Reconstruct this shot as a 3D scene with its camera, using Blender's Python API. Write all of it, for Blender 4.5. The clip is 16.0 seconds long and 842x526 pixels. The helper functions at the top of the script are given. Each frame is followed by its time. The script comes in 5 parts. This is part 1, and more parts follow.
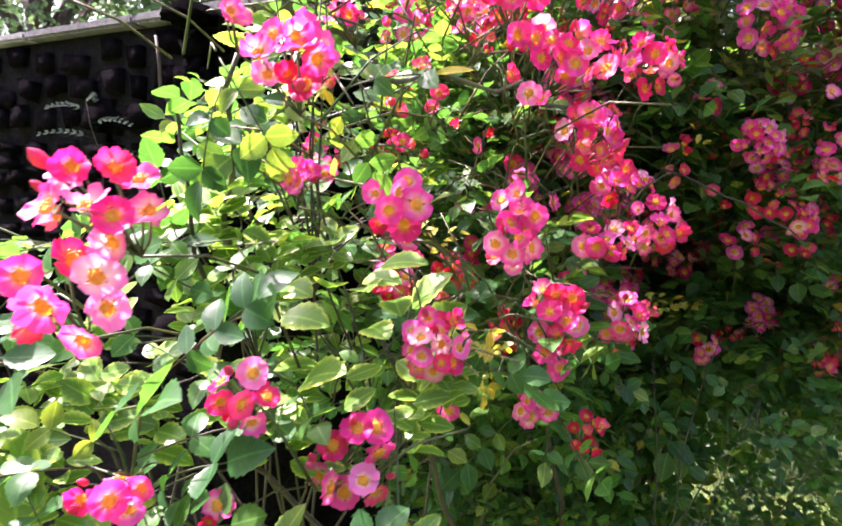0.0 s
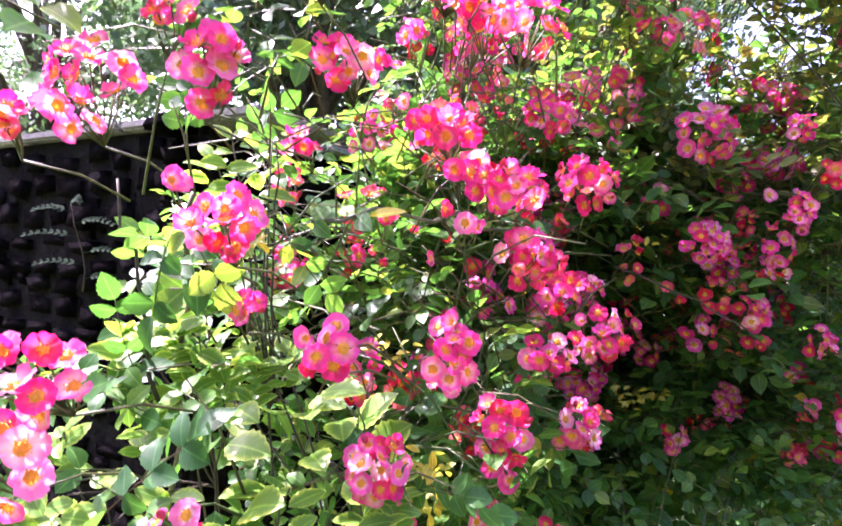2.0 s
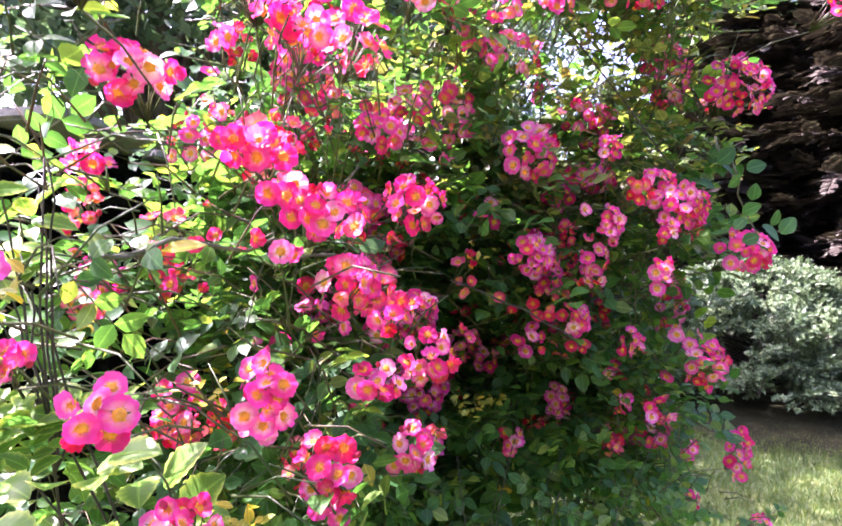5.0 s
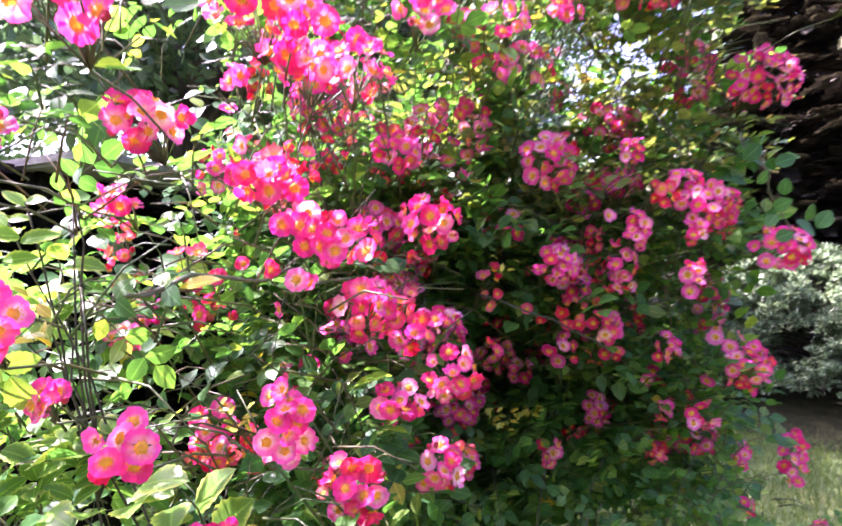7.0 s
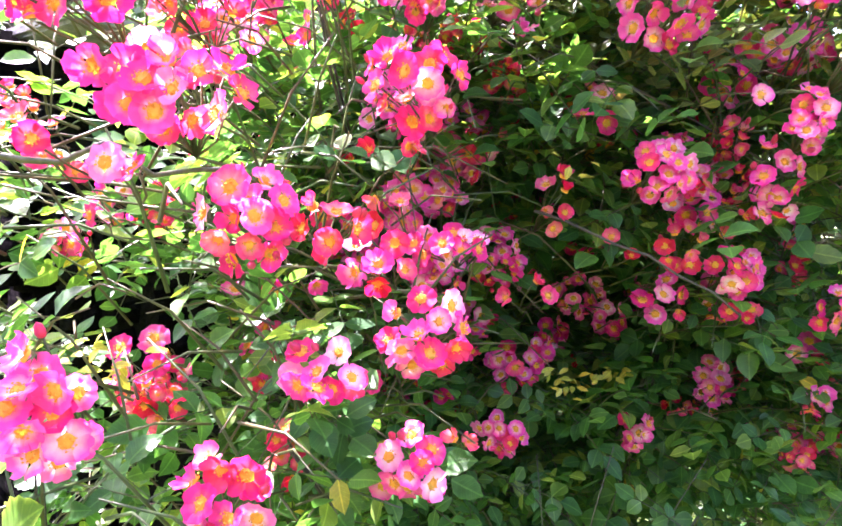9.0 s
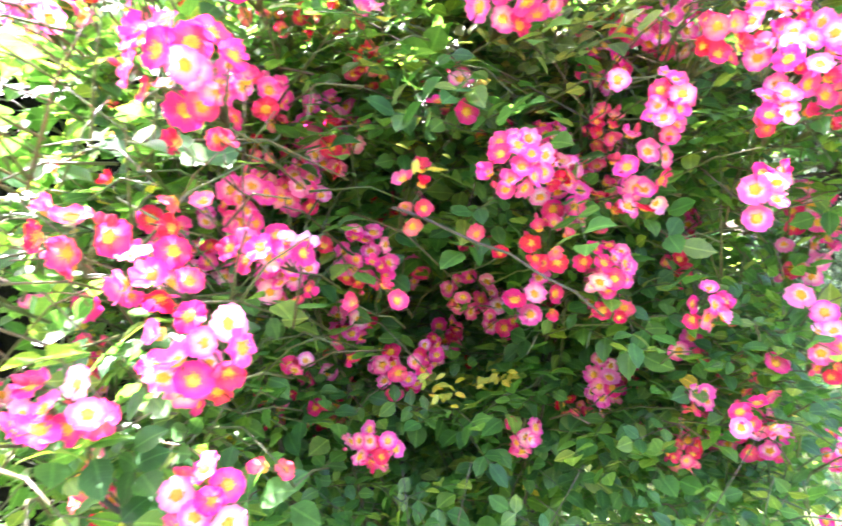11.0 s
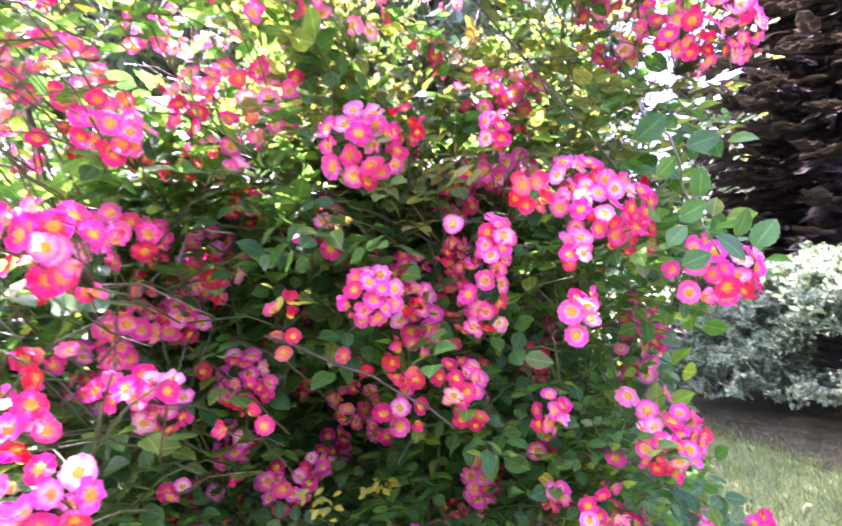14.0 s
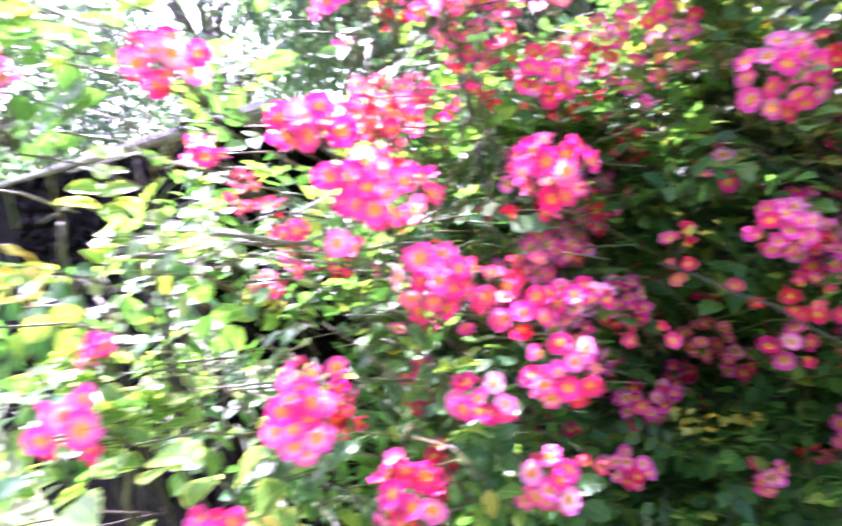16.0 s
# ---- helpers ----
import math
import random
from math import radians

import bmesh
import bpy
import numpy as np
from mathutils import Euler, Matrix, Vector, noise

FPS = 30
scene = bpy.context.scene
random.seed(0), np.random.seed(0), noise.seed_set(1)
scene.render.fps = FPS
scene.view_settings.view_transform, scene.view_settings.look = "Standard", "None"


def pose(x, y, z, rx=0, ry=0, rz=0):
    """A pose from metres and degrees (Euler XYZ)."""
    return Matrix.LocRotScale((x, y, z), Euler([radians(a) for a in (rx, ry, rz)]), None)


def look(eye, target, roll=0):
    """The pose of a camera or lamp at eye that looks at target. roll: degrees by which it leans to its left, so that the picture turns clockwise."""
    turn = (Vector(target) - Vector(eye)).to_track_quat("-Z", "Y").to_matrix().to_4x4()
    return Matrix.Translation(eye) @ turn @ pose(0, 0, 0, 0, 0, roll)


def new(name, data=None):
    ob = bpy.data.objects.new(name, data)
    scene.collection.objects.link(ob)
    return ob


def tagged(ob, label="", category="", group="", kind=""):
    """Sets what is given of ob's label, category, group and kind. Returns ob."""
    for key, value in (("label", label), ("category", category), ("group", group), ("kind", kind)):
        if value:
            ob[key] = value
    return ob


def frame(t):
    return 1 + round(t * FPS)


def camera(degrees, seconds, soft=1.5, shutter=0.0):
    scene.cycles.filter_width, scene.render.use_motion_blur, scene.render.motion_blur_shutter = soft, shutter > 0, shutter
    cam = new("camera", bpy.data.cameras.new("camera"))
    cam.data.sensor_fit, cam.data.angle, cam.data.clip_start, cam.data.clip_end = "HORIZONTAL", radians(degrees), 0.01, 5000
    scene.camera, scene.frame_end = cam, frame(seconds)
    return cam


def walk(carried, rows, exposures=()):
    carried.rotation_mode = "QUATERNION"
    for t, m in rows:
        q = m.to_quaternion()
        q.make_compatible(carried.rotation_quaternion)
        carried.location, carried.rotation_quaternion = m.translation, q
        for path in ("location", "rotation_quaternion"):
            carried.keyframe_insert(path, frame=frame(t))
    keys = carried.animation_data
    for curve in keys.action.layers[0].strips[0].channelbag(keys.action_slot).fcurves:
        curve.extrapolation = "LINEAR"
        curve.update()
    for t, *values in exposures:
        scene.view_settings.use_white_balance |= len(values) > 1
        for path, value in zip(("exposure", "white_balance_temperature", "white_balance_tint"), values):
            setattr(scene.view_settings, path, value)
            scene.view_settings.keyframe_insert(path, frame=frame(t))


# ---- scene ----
cam = camera(72.6, 16.0, soft=1.7, shutter=0.6)
# seconds, eye, target, lean
ROWS = [
    (0, (-0.028, 0.028, 1.478), (0.111, 2.009, 1.243), 3.8),
    (0.5, (0.017, 0.034, 1.497), (0.096, 2.023, 1.301), 4.4),
    (1, (0.028, 0.028, 1.523), (0.179, 2.015, 1.361), 4.2),
    (1.5, (0.033, 0.006, 1.545), (0.198, 1.998, 1.464), 2.9),
    (2, (0.028, -0.007, 1.551), (0.168, 1.988, 1.546), 2.9),
    (2.5, (0.047, -0.009, 1.570), (0.160, 1.988, 1.600), 1.8),
    (3, (0.090, 0.003, 1.575), (0.354, 1.986, 1.578), 2.4),
    (3.5, (0.055, 0.043, 1.572), (0.666, 1.948, 1.546), 4.1),
    (3.7, (0.050, 0.052, 1.573), (0.740, 1.929, 1.528), 3.7),
    (5.8, (0.096, -0.033, 1.601), (0.649, 1.884, 1.735), -0.6),
    (6, (0.097, -0.045, 1.603), (0.637, 1.874, 1.767), -0.8),
    (6.5, (0.110, -0.045, 1.599), (0.629, 1.882, 1.738), -1.5),
    (7, (0.112, 0.001, 1.601), (0.585, 1.944, 1.646), -1.8),
    (7.5, (0.191, 0.118, 1.588), (0.507, 2.093, 1.566), -1.0),
    (8, (0.299, 0.212, 1.589), (0.390, 2.204, 1.426), 0.7),
    (10.3, (0.399, 0.329, 1.580), (0.351, 2.310, 1.309), 1.0),
    (10.5, (0.436, 0.337, 1.584), (0.439, 2.318, 1.312), 0.9),
    (11, (0.499, 0.362, 1.592), (0.601, 2.340, 1.315), 0.2),
    (11.5, (0.551, 0.368, 1.596), (0.830, 2.328, 1.310), 0.1),
    (12, (0.600, 0.371, 1.595), (1.066, 2.293, 1.294), 0.6),
    (12.5, (0.620, 0.382, 1.601), (1.147, 2.286, 1.296), 0.3),
    (13, (0.616, 0.352, 1.620), (1.148, 2.267, 1.401), -0.5),
    (13.5, (0.598, 0.302, 1.641), (1.030, 2.254, 1.576), -1.2),
    (14, (0.580, 0.265, 1.651), (0.930, 2.234, 1.672), -1.4),
    (14.5, (0.527, 0.225, 1.660), (0.718, 2.215, 1.714), -1.4),
    (15, (0.469, 0.192, 1.659), (0.417, 2.191, 1.685), -1.9),
    (15.5, (0.420, 0.208, 1.635), (0.290, 2.201, 1.527), -0.4),
    (16, (0.329, 0.161, 1.621), (-0.102, 2.109, 1.482), 0.1),
]
walk(cam, [(t, look(eye, target, lean)) for t, eye, target, lean in ROWS],
     exposures=[(0.0, 2.95, 6200, 43), (1.0, 3.2, 6150, 45), (2.0, 3.18, 5900, 53), (3.5, 3.3, 5850, 59), (6.0, 3.3, 5850, 52), (6.8, 3.25, 5850, 53), (7.5, 3.35, 5900, 57), (8.0, 3.8, 5950, 46), (10.3, 4.45, 5950, 43), (11.2, 5.25, 6050, 39), (12.5, 4.8, 6000, 64), (13.5, 4.65, 5950, 70), (14.5, 4.33, 5500, 64), (15.5, 4.3, 5500, 49), (16.0, 4.05, 5500, 58)])

# ---- light: a high sun ahead and to the left, over the wall, and a clear sky ----
SUN_AZ, SUN_EL = radians(-58), radians(55)
SUN_DIR = Vector((math.sin(SUN_AZ) * math.cos(SUN_EL), math.cos(SUN_AZ) * math.cos(SUN_EL), math.sin(SUN_EL)))
world = bpy.data.worlds.new("world")
scene.world = world
world.use_nodes = True
wn = world.node_tree
sky = wn.nodes.new("ShaderNodeTexSky")
sky.sky_type, sky.sun_disc = "NISHITA", False
sky.dust_density = 5.0
sky.sun_elevation, sky.sun_rotation = SUN_EL, SUN_AZ
wn.links.new(sky.outputs[0], wn.nodes["Background"].inputs[0])
wn.nodes["Background"].inputs[1].default_value = 0.12
sun = new("sun", bpy.data.lights.new("sun", "SUN"))
sun.data.energy, sun.data.angle, sun.data.color = 4.3, radians(0.53), (1.0, 0.95, 0.86)
sun.matrix_world = look(SUN_DIR * 20, (0, 0, 0))


# ---- materials ----
def material(name):
    m = bpy.data.materials.new(name)
    m.use_nodes = True
    nt = m.node_tree
    nt.nodes.clear()
    return m, nt, nt.nodes.new("ShaderNodeOutputMaterial")


def node(nt, kind, **sockets):
    n = nt.nodes.new(kind)
    for key, value in sockets.items():
        n.inputs[key.replace("_", " ")].default_value = value
    return n


def ramp(nt, source, *stops):
    n = nt.nodes.new("ShaderNodeValToRGB")
    e = n.color_ramp.elements
    while len(e) < len(stops):
        e.new(0.5)
    for k, (p, c) in enumerate(stops):
        e[k].position = p
        e[k].color = (*c, 1)
    nt.links.new(source, n.inputs[0])
    return n.outputs[0]


def mix(nt, a, b, factor, mode="MIX"):
    n = nt.nodes.new("ShaderNodeMix")
    n.data_type, n.blend_type = "RGBA", mode
    for socket, value in ((n.inputs[0], factor), (n.inputs[6], a), (n.inputs[7], b)):
        if isinstance(value, tuple):
            socket.default_value = (*value, 1)
        elif isinstance(value, float):
            socket.default_value = value
        else:
            nt.links.new(value, socket)
    return n.outputs[2]


def thin(name, colour, through_tint, amount, rough, spec=0.5, bump=None):
    """Thin plant matter: a glossy face that lets light through. colour(nt) gives a colour socket."""
    m, nt, out = material(name)
    c = colour(nt)
    p = node(nt, "ShaderNodeBsdfPrincipled", Roughness=rough)
    p.inputs["Specular IOR Level"].default_value = spec
    tr = nt.nodes.new("ShaderNodeBsdfTranslucent")
    sh = nt.nodes.new("ShaderNodeMixShader")
    sh.inputs[0].default_value = amount
    nt.links.new(c, p.inputs["Base Color"])
    nt.links.new(mix(nt, c, through_tint, 1.0, "MULTIPLY"), tr.inputs[0])
    if bump:
        co = nt.nodes.new("ShaderNodeTexCoord")
        nz = node(nt, "ShaderNodeTexNoise", Scale=bump, Detail=2.0)
        nt.links.new(co.outputs["Object"], nz.inputs["Vector"])
        b = node(nt, "ShaderNodeBump", Strength=0.35, Distance=0.002)
        nt.links.new(nz.outputs[0], b.inputs["Height"])
        nt.links.new(b.outputs[0], p.inputs["Normal"])
    nt.links.new(p.outputs[0], sh.inputs[1])
    nt.links.new(tr.outputs[0], sh.inputs[2])
    nt.links.new(sh.outputs[0], out.inputs[0])
    return m


def rib_and_length(nt):
    at = nt.nodes.new("ShaderNodeAttribute")
    at.attribute_name = "rib_and_length"
    sep = nt.nodes.new("ShaderNodeSeparateXYZ")
    nt.links.new(at.outputs["Vector"], sep.inputs[0])
    return sep.outputs[0], sep.outputs[1]


def math_node(nt, op, a, b=0.0, c=0.0):
    n = nt.nodes.new("ShaderNodeMath")
    n.operation = op
    for k, value in enumerate((a, b, c)):
        if isinstance(value, float):
            n.inputs[k].default_value = value
        else:
            nt.links.new(value, n.inputs[k])
    return n.outputs[0]


def veined(nt, colour):
    """A pale rib, side veins running out to the edge, and a paler rim."""
    u, along = rib_and_length(nt)
    wave = math_node(nt, "SINE", math_node(nt, "SUBTRACT", math_node(nt, "MULTIPLY", along, 44.0), math_node(nt, "MULTIPLY", u, 9.0)))
    c = mix(nt, colour, ramp(nt, math_node(nt, "MULTIPLY_ADD", wave, 0.5, 0.5), (0.0, (1.06, 1.05, 1.05)), (0.75, (0.96, 0.97, 0.96)), (1.0, (1.22, 1.18, 1.15))), 1.0, "MULTIPLY")
    return mix(nt, c, ramp(nt, u, (0.03, (1.7, 1.55, 1.5)), (0.12, (0.92, 0.94, 0.92)), (0.8, (1.0, 1.0, 1.0)), (1.0, (1.25, 1.2, 1.05))), 1.0, "MULTIPLY")


def leaf_colour(stops, per_object=False, veins=False):
    def make(nt):
        if per_object:
            src = nt.nodes.new("ShaderNodeObjectInfo").outputs["Random"]
        else:
            src = nt.nodes.new("ShaderNodeNewGeometry").outputs["Random Per Island"]
        c = ramp(nt, src, *stops)
        nz = node(nt, "ShaderNodeTexNoise", Scale=60.0, Detail=3.0)
        co = nt.nodes.new("ShaderNodeTexCoord")
        nt.links.new(co.outputs["Object"], nz.inputs["Vector"])
        c = mix(nt, c, ramp(nt, nz.outputs[0], (0.3, (0.7, 0.75, 0.7)), (0.7, (1.15, 1.12, 1.0))), 1.0, "MULTIPLY")
        return veined(nt, c) if veins else c
    return make


ROSE_GREENS = ((0.0, (0.024, 0.086, 0.029)), (0.45, (0.042, 0.128, 0.037)), (0.8, (0.078, 0.172, 0.043)), (0.99, (0.14, 0.2, 0.045)), (0.998, (0.45, 0.36, 0.04)))
LEAF = thin("rose_leaf", leaf_colour(ROSE_GREENS, False, True), (2.15, 2.1, 0.7), 0.48, 0.42, 0.28, 90.0)
LEAF_OB = thin("rose_leaf_near", leaf_colour(ROSE_GREENS, True, True), (2.15, 2.1, 0.7), 0.48, 0.42, 0.28, 90.0)


YELLOWED = thin("yellowed_leaf", leaf_colour(((0.0, (0.46, 0.36, 0.03)), (0.6, (0.42, 0.4, 0.05)), (1.0, (0.26, 0.32, 0.05))), True, True), (1.3, 1.2, 0.5), 0.45, 0.45)
# Yellow-green copy of the leaf: the sun through the crown is in its colour.
YOUNG_LIT_LEAF = thin("young_lit_rose_leaf", leaf_colour(((0.0, (0.06, 0.1, 0.035)), (0.5, (0.1, 0.14, 0.045)), (0.9, (0.17, 0.18, 0.055)), (1.0, (0.24, 0.16, 0.06))), False, True), (2.0, 2.0, 0.8), 0.5, 0.4, 0.5, 90.0)


def petal_colour(nt):
    co = nt.nodes.new("ShaderNodeTexCoord")
    ln = nt.nodes.new("ShaderNodeVectorMath")
    ln.operation = "LENGTH"
    nt.links.new(co.outputs["Object"], ln.inputs[0])
    nz = node(nt, "ShaderNodeTexNoise", Scale=160.0, Detail=2.0)
    nt.links.new(co.outputs["Object"], nz.inputs["Vector"])
    add = nt.nodes.new("ShaderNodeMath")
    add.operation = "MULTIPLY_ADD"
    add.inputs[1].default_value, add.inputs[2].default_value = 0.006, -0.003
    nt.links.new(nz.outputs[0], add.inputs[0])
    s = nt.nodes.new("ShaderNodeMath")
    nt.links.new(ln.outputs["Value"], s.inputs[0])
    nt.links.new(add.outputs[0], s.inputs[1])
    sc = nt.nodes.new("ShaderNodeMath")
    sc.operation = "MULTIPLY"
    sc.inputs[1].default_value = 50.0
    nt.links.new(s.outputs[0], sc.inputs[0])
    ob = nt.nodes.new("ShaderNodeObjectInfo")
    vary = nt.nodes.new("ShaderNodeMapRange")
    vary.inputs["To Min"].default_value, vary.inputs["To Max"].default_value = 38.0, 68.0
    wob = nt.nodes.new("ShaderNodeMath")
    wob.operation = "FRACT"
    big = nt.nodes.new("ShaderNodeMath")
    big.operation = "MULTIPLY"
    big.inputs[1].default_value = 7.31
    nt.links.new(ob.outputs["Random"], big.inputs[0])
    nt.links.new(big.outputs[0], wob.inputs[0])
    nt.links.new(wob.outputs[0], vary.inputs["Value"])
    nt.links.new(vary.outputs[0], sc.inputs[1])
    r = ob.outputs["Random"]
    outer = ramp(nt, r, (0.0, (0.73, 0.024, 0.15)), (0.25, (0.8, 0.035, 0.26)), (0.38, (0.84, 0.07, 0.36)), (0.75, (0.86, 0.12, 0.42)), (1.0, (0.9, 0.28, 0.55)))
    inner = ramp(nt, r, (0.0, (0.82, 0.06, 0.1)), (0.3, (0.86, 0.16, 0.24)), (0.45, (0.9, 0.38, 0.42)), (0.8, (0.93, 0.62, 0.6)), (1.0, (0.94, 0.76, 0.72)))
    band = ramp(nt, sc.outputs[0], (0.3, (1.0, 1.0, 1.0)), (0.4, (0.8, 0.8, 0.8)), (0.62, (0.0, 0.0, 0.0)))
    return mix(nt, outer, inner, band)


# Young, deep-set flowers: redder petals, with the bush's shade put into the colour.
def young_shaded_petal(nt):
    return mix(nt, petal_colour(nt), (0.88, 0.5, 0.45), 1.0, "MULTIPLY")


YOUNG_SHADED = thin("young_shaded_rose_petal", young_shaded_petal, (1.1, 0.7, 0.7), 0.5, 0.5, 0.3)
PETAL = thin("rose_petal", petal_colour, (1.1, 0.85, 0.95), 0.5, 0.5, 0.3)
STAMEN = thin("stamens", leaf_colour(((0.0, (0.9, 0.5, 0.04)), (0.6, (0.92, 0.38, 0.03)), (1.0, (0.85, 0.58, 0.15)))), (1.2, 0.9, 0.5), 0.3, 0.7)
BUD = thin("rose_bud", leaf_colour(((0.0, (0.55, 0.03, 0.1)), (1.0, (0.7, 0.06, 0.2))), True), (1.2, 0.7, 0.7), 0.3, 0.5)
STALK = thin("green_stalk", leaf_colour(((0.0, (0.05, 0.09, 0.026)), (0.7, (0.085, 0.085, 0.03)), (1.0, (0.1, 0.055, 0.032)))), (1.2, 1.2, 0.7), 0.2, 0.5)


def solid(name, stops, scale, rough=0.85, bump=0.4, dist=0.01, fine=8.0, random_tone=False, stretch=None, spec=0.5):
    m, nt, out = material(name)
    co = nt.nodes.new("ShaderNodeTexCoord")
    vec = co.outputs["Object"]
    if stretch:
        mp = nt.nodes.new("ShaderNodeMapping")
        mp.inputs["Scale"].default_value = stretch
        nt.links.new(vec, mp.inputs[0])
        vec = mp.outputs[0]
    big = node(nt, "ShaderNodeTexNoise", Scale=scale, Detail=5.0, Roughness=0.62)
    small = node(nt, "ShaderNodeTexNoise", Scale=scale * fine, Detail=4.0, Roughness=0.7)
    for n in (big, small):
        nt.links.new(vec, n.inputs["Vector"])
    c = ramp(nt, big.outputs[0], *stops)
    c = mix(nt, c, ramp(nt, small.outputs[0], (0.3, (0.6, 0.6, 0.6)), (0.7, (1.3, 1.28, 1.22))), 1.0, "MULTIPLY")
    if random_tone:
        r = nt.nodes.new("ShaderNodeObjectInfo").outputs["Random"]
        c = mix(nt, c, ramp(nt, r, (0.0, (0.6, 0.58, 0.58)), (0.5, (1.0, 0.97, 0.95)), (1.0, (1.3, 1.27, 1.27))), 1.0, "MULTIPLY")
    p = node(nt, "ShaderNodeBsdfPrincipled", Roughness=rough)
    p.inputs["Specular IOR Level"].default_value = spec
    b = node(nt, "ShaderNodeBump", Strength=bump, Distance=dist)
    nt.links.new(small.outputs[0], b.inputs["Height"])
    nt.links.new(b.outputs[0], p.inputs["Normal"])
    nt.links.new(c, p.inputs["Base Color"])
    nt.links.new(p.outputs[0], out.inputs[0])
    return m


CANE = solid("cane_bark", ((0.3, (0.022, 0.018, 0.011)), (0.7, (0.058, 0.046, 0.028))), 30.0, 0.7, 0.5, 0.003)
GREEN_CANE = solid("green_cane", ((0.3, (0.05, 0.065, 0.025)), (0.7, (0.1, 0.09, 0.045))), 20.0, 0.6, 0.3, 0.002)
BARK = solid("tree_bark", ((0.3, (0.06, 0.045, 0.035)), (0.7, (0.14, 0.11, 0.09))), 8.0, 0.9, 0.8, 0.02, stretch=(1, 1, 0.2))
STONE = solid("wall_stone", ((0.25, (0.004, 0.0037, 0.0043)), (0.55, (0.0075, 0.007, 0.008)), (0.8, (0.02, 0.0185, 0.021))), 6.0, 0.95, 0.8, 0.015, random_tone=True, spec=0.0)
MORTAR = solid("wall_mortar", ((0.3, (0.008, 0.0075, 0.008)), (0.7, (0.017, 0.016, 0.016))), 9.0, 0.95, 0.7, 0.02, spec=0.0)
COPING = solid("coping_stone", ((0.3, (0.15, 0.15, 0.15)), (0.7, (0.26, 0.26, 0.26))), 7.0, 0.85, 0.5, 0.008, random_tone=True)
SOIL = solid("ground_turf", ((0.3, (0.035, 0.06, 0.014)), (0.5, (0.065, 0.105, 0.024)), (0.72, (0.15, 0.17, 0.05))), 1.6, 0.95, 0.6, 0.02, 14.0)
SHADE_EARTH = solid("earth_with_shade", ((0.3, (0.016, 0.018, 0.008)), (0.55, (0.034, 0.036, 0.015)), (0.8, (0.075, 0.072, 0.032))), 5.0, 0.95, 0.9, 0.03, spec=0.1)
GRASS = thin("grass_blade", leaf_colour(((0.0, (0.045, 0.1, 0.016)), (0.6, (0.095, 0.165, 0.028)), (1.0, (0.22, 0.25, 0.075)))), (1.6, 1.5, 0.7), 0.35, 0.5)
NEEDLE = thin("silver_spruce_needles", leaf_colour(((0.0, (0.06, 0.11, 0.05)), (0.6, (0.125, 0.195, 0.092)), (1.0, (0.27, 0.35, 0.185)))), (1.1, 1.2, 0.9), 0.2, 0.45)
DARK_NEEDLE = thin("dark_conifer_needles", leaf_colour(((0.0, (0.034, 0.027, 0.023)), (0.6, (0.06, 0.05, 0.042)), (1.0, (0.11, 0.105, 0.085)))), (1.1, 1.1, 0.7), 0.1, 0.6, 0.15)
TREE_LEAF = thin("tree_leaf", leaf_colour(((0.0, (0.05, 0.09, 0.05)), (0.6, (0.085, 0.14, 0.08)), (1.0, (0.15, 0.2, 0.11)))), (1.5, 1.8, 1.2), 0.4, 0.35)
FERN = thin("fern_frond", leaf_colour(((0.0, (0.01, 0.022, 0.014)), (1.0, (0.022, 0.04, 0.026)))), (1.5, 1.6, 0.9), 0.3, 0.8, 0.02)


def variegated(nt):
    co = nt.nodes.new("ShaderNodeTexCoord")
    nz = node(nt, "ShaderNodeTexNoise", Scale=32.0, Detail=2.0)
    nt.links.new(co.outputs["Object"], nz.inputs["Vector"])
    u, along = rib_and_length(nt)
    v = math_node(nt, "MULTIPLY_ADD", nz.outputs[0], 0.9, math_node(nt, "MULTIPLY_ADD", u, 0.55, -0.45))
    c = ramp(nt, v, (0.3, (0.11, 0.23, 0.035)), (0.42, (0.21, 0.34, 0.05)), (0.56, (0.38, 0.48, 0.1)), (0.75, (0.62, 0.67, 0.22)))
    return veined(nt, c)


VARIEGATED = thin("variegated_leaf", variegated, (1.2, 1.25, 0.55), 0.45, 0.36, 0.3)


# ---- mesh helpers ----
def mesh_from(name, verts, faces, mat, smooth=True):
    me = bpy.data.meshes.new(name)
    me.from_pydata([tuple(v) for v in verts], [], faces)
    for m in (mat if isinstance(mat, (list, tuple)) else [mat]):
        me.materials.append(m)
    if smooth:
        me.shade_smooth()
    me.update()
    return me


def part(name, me, parent, m=None, label="", kind=""):
    ob = new(name, me)
    ob.parent = parent
    if m is not None:
        ob.matrix_basis = m
    return tagged(ob, label, "", "", kind)


def thing(name, label, category, at=(0, 0, 0), group="", kind="", data=None):
    ob = new(name, data)
    ob.location = at
    return tagged(ob, label, category, group, kind)


def with_uv(me, uv):
    """Keep with each point of a leaf how far it lies from the rib (0 to 1) and how far along it."""
    at = me.attributes.new("rib_and_length", "FLOAT2", "POINT")
    at.data.foreach_set("vector", np.asarray(uv, float).ravel())
    return me


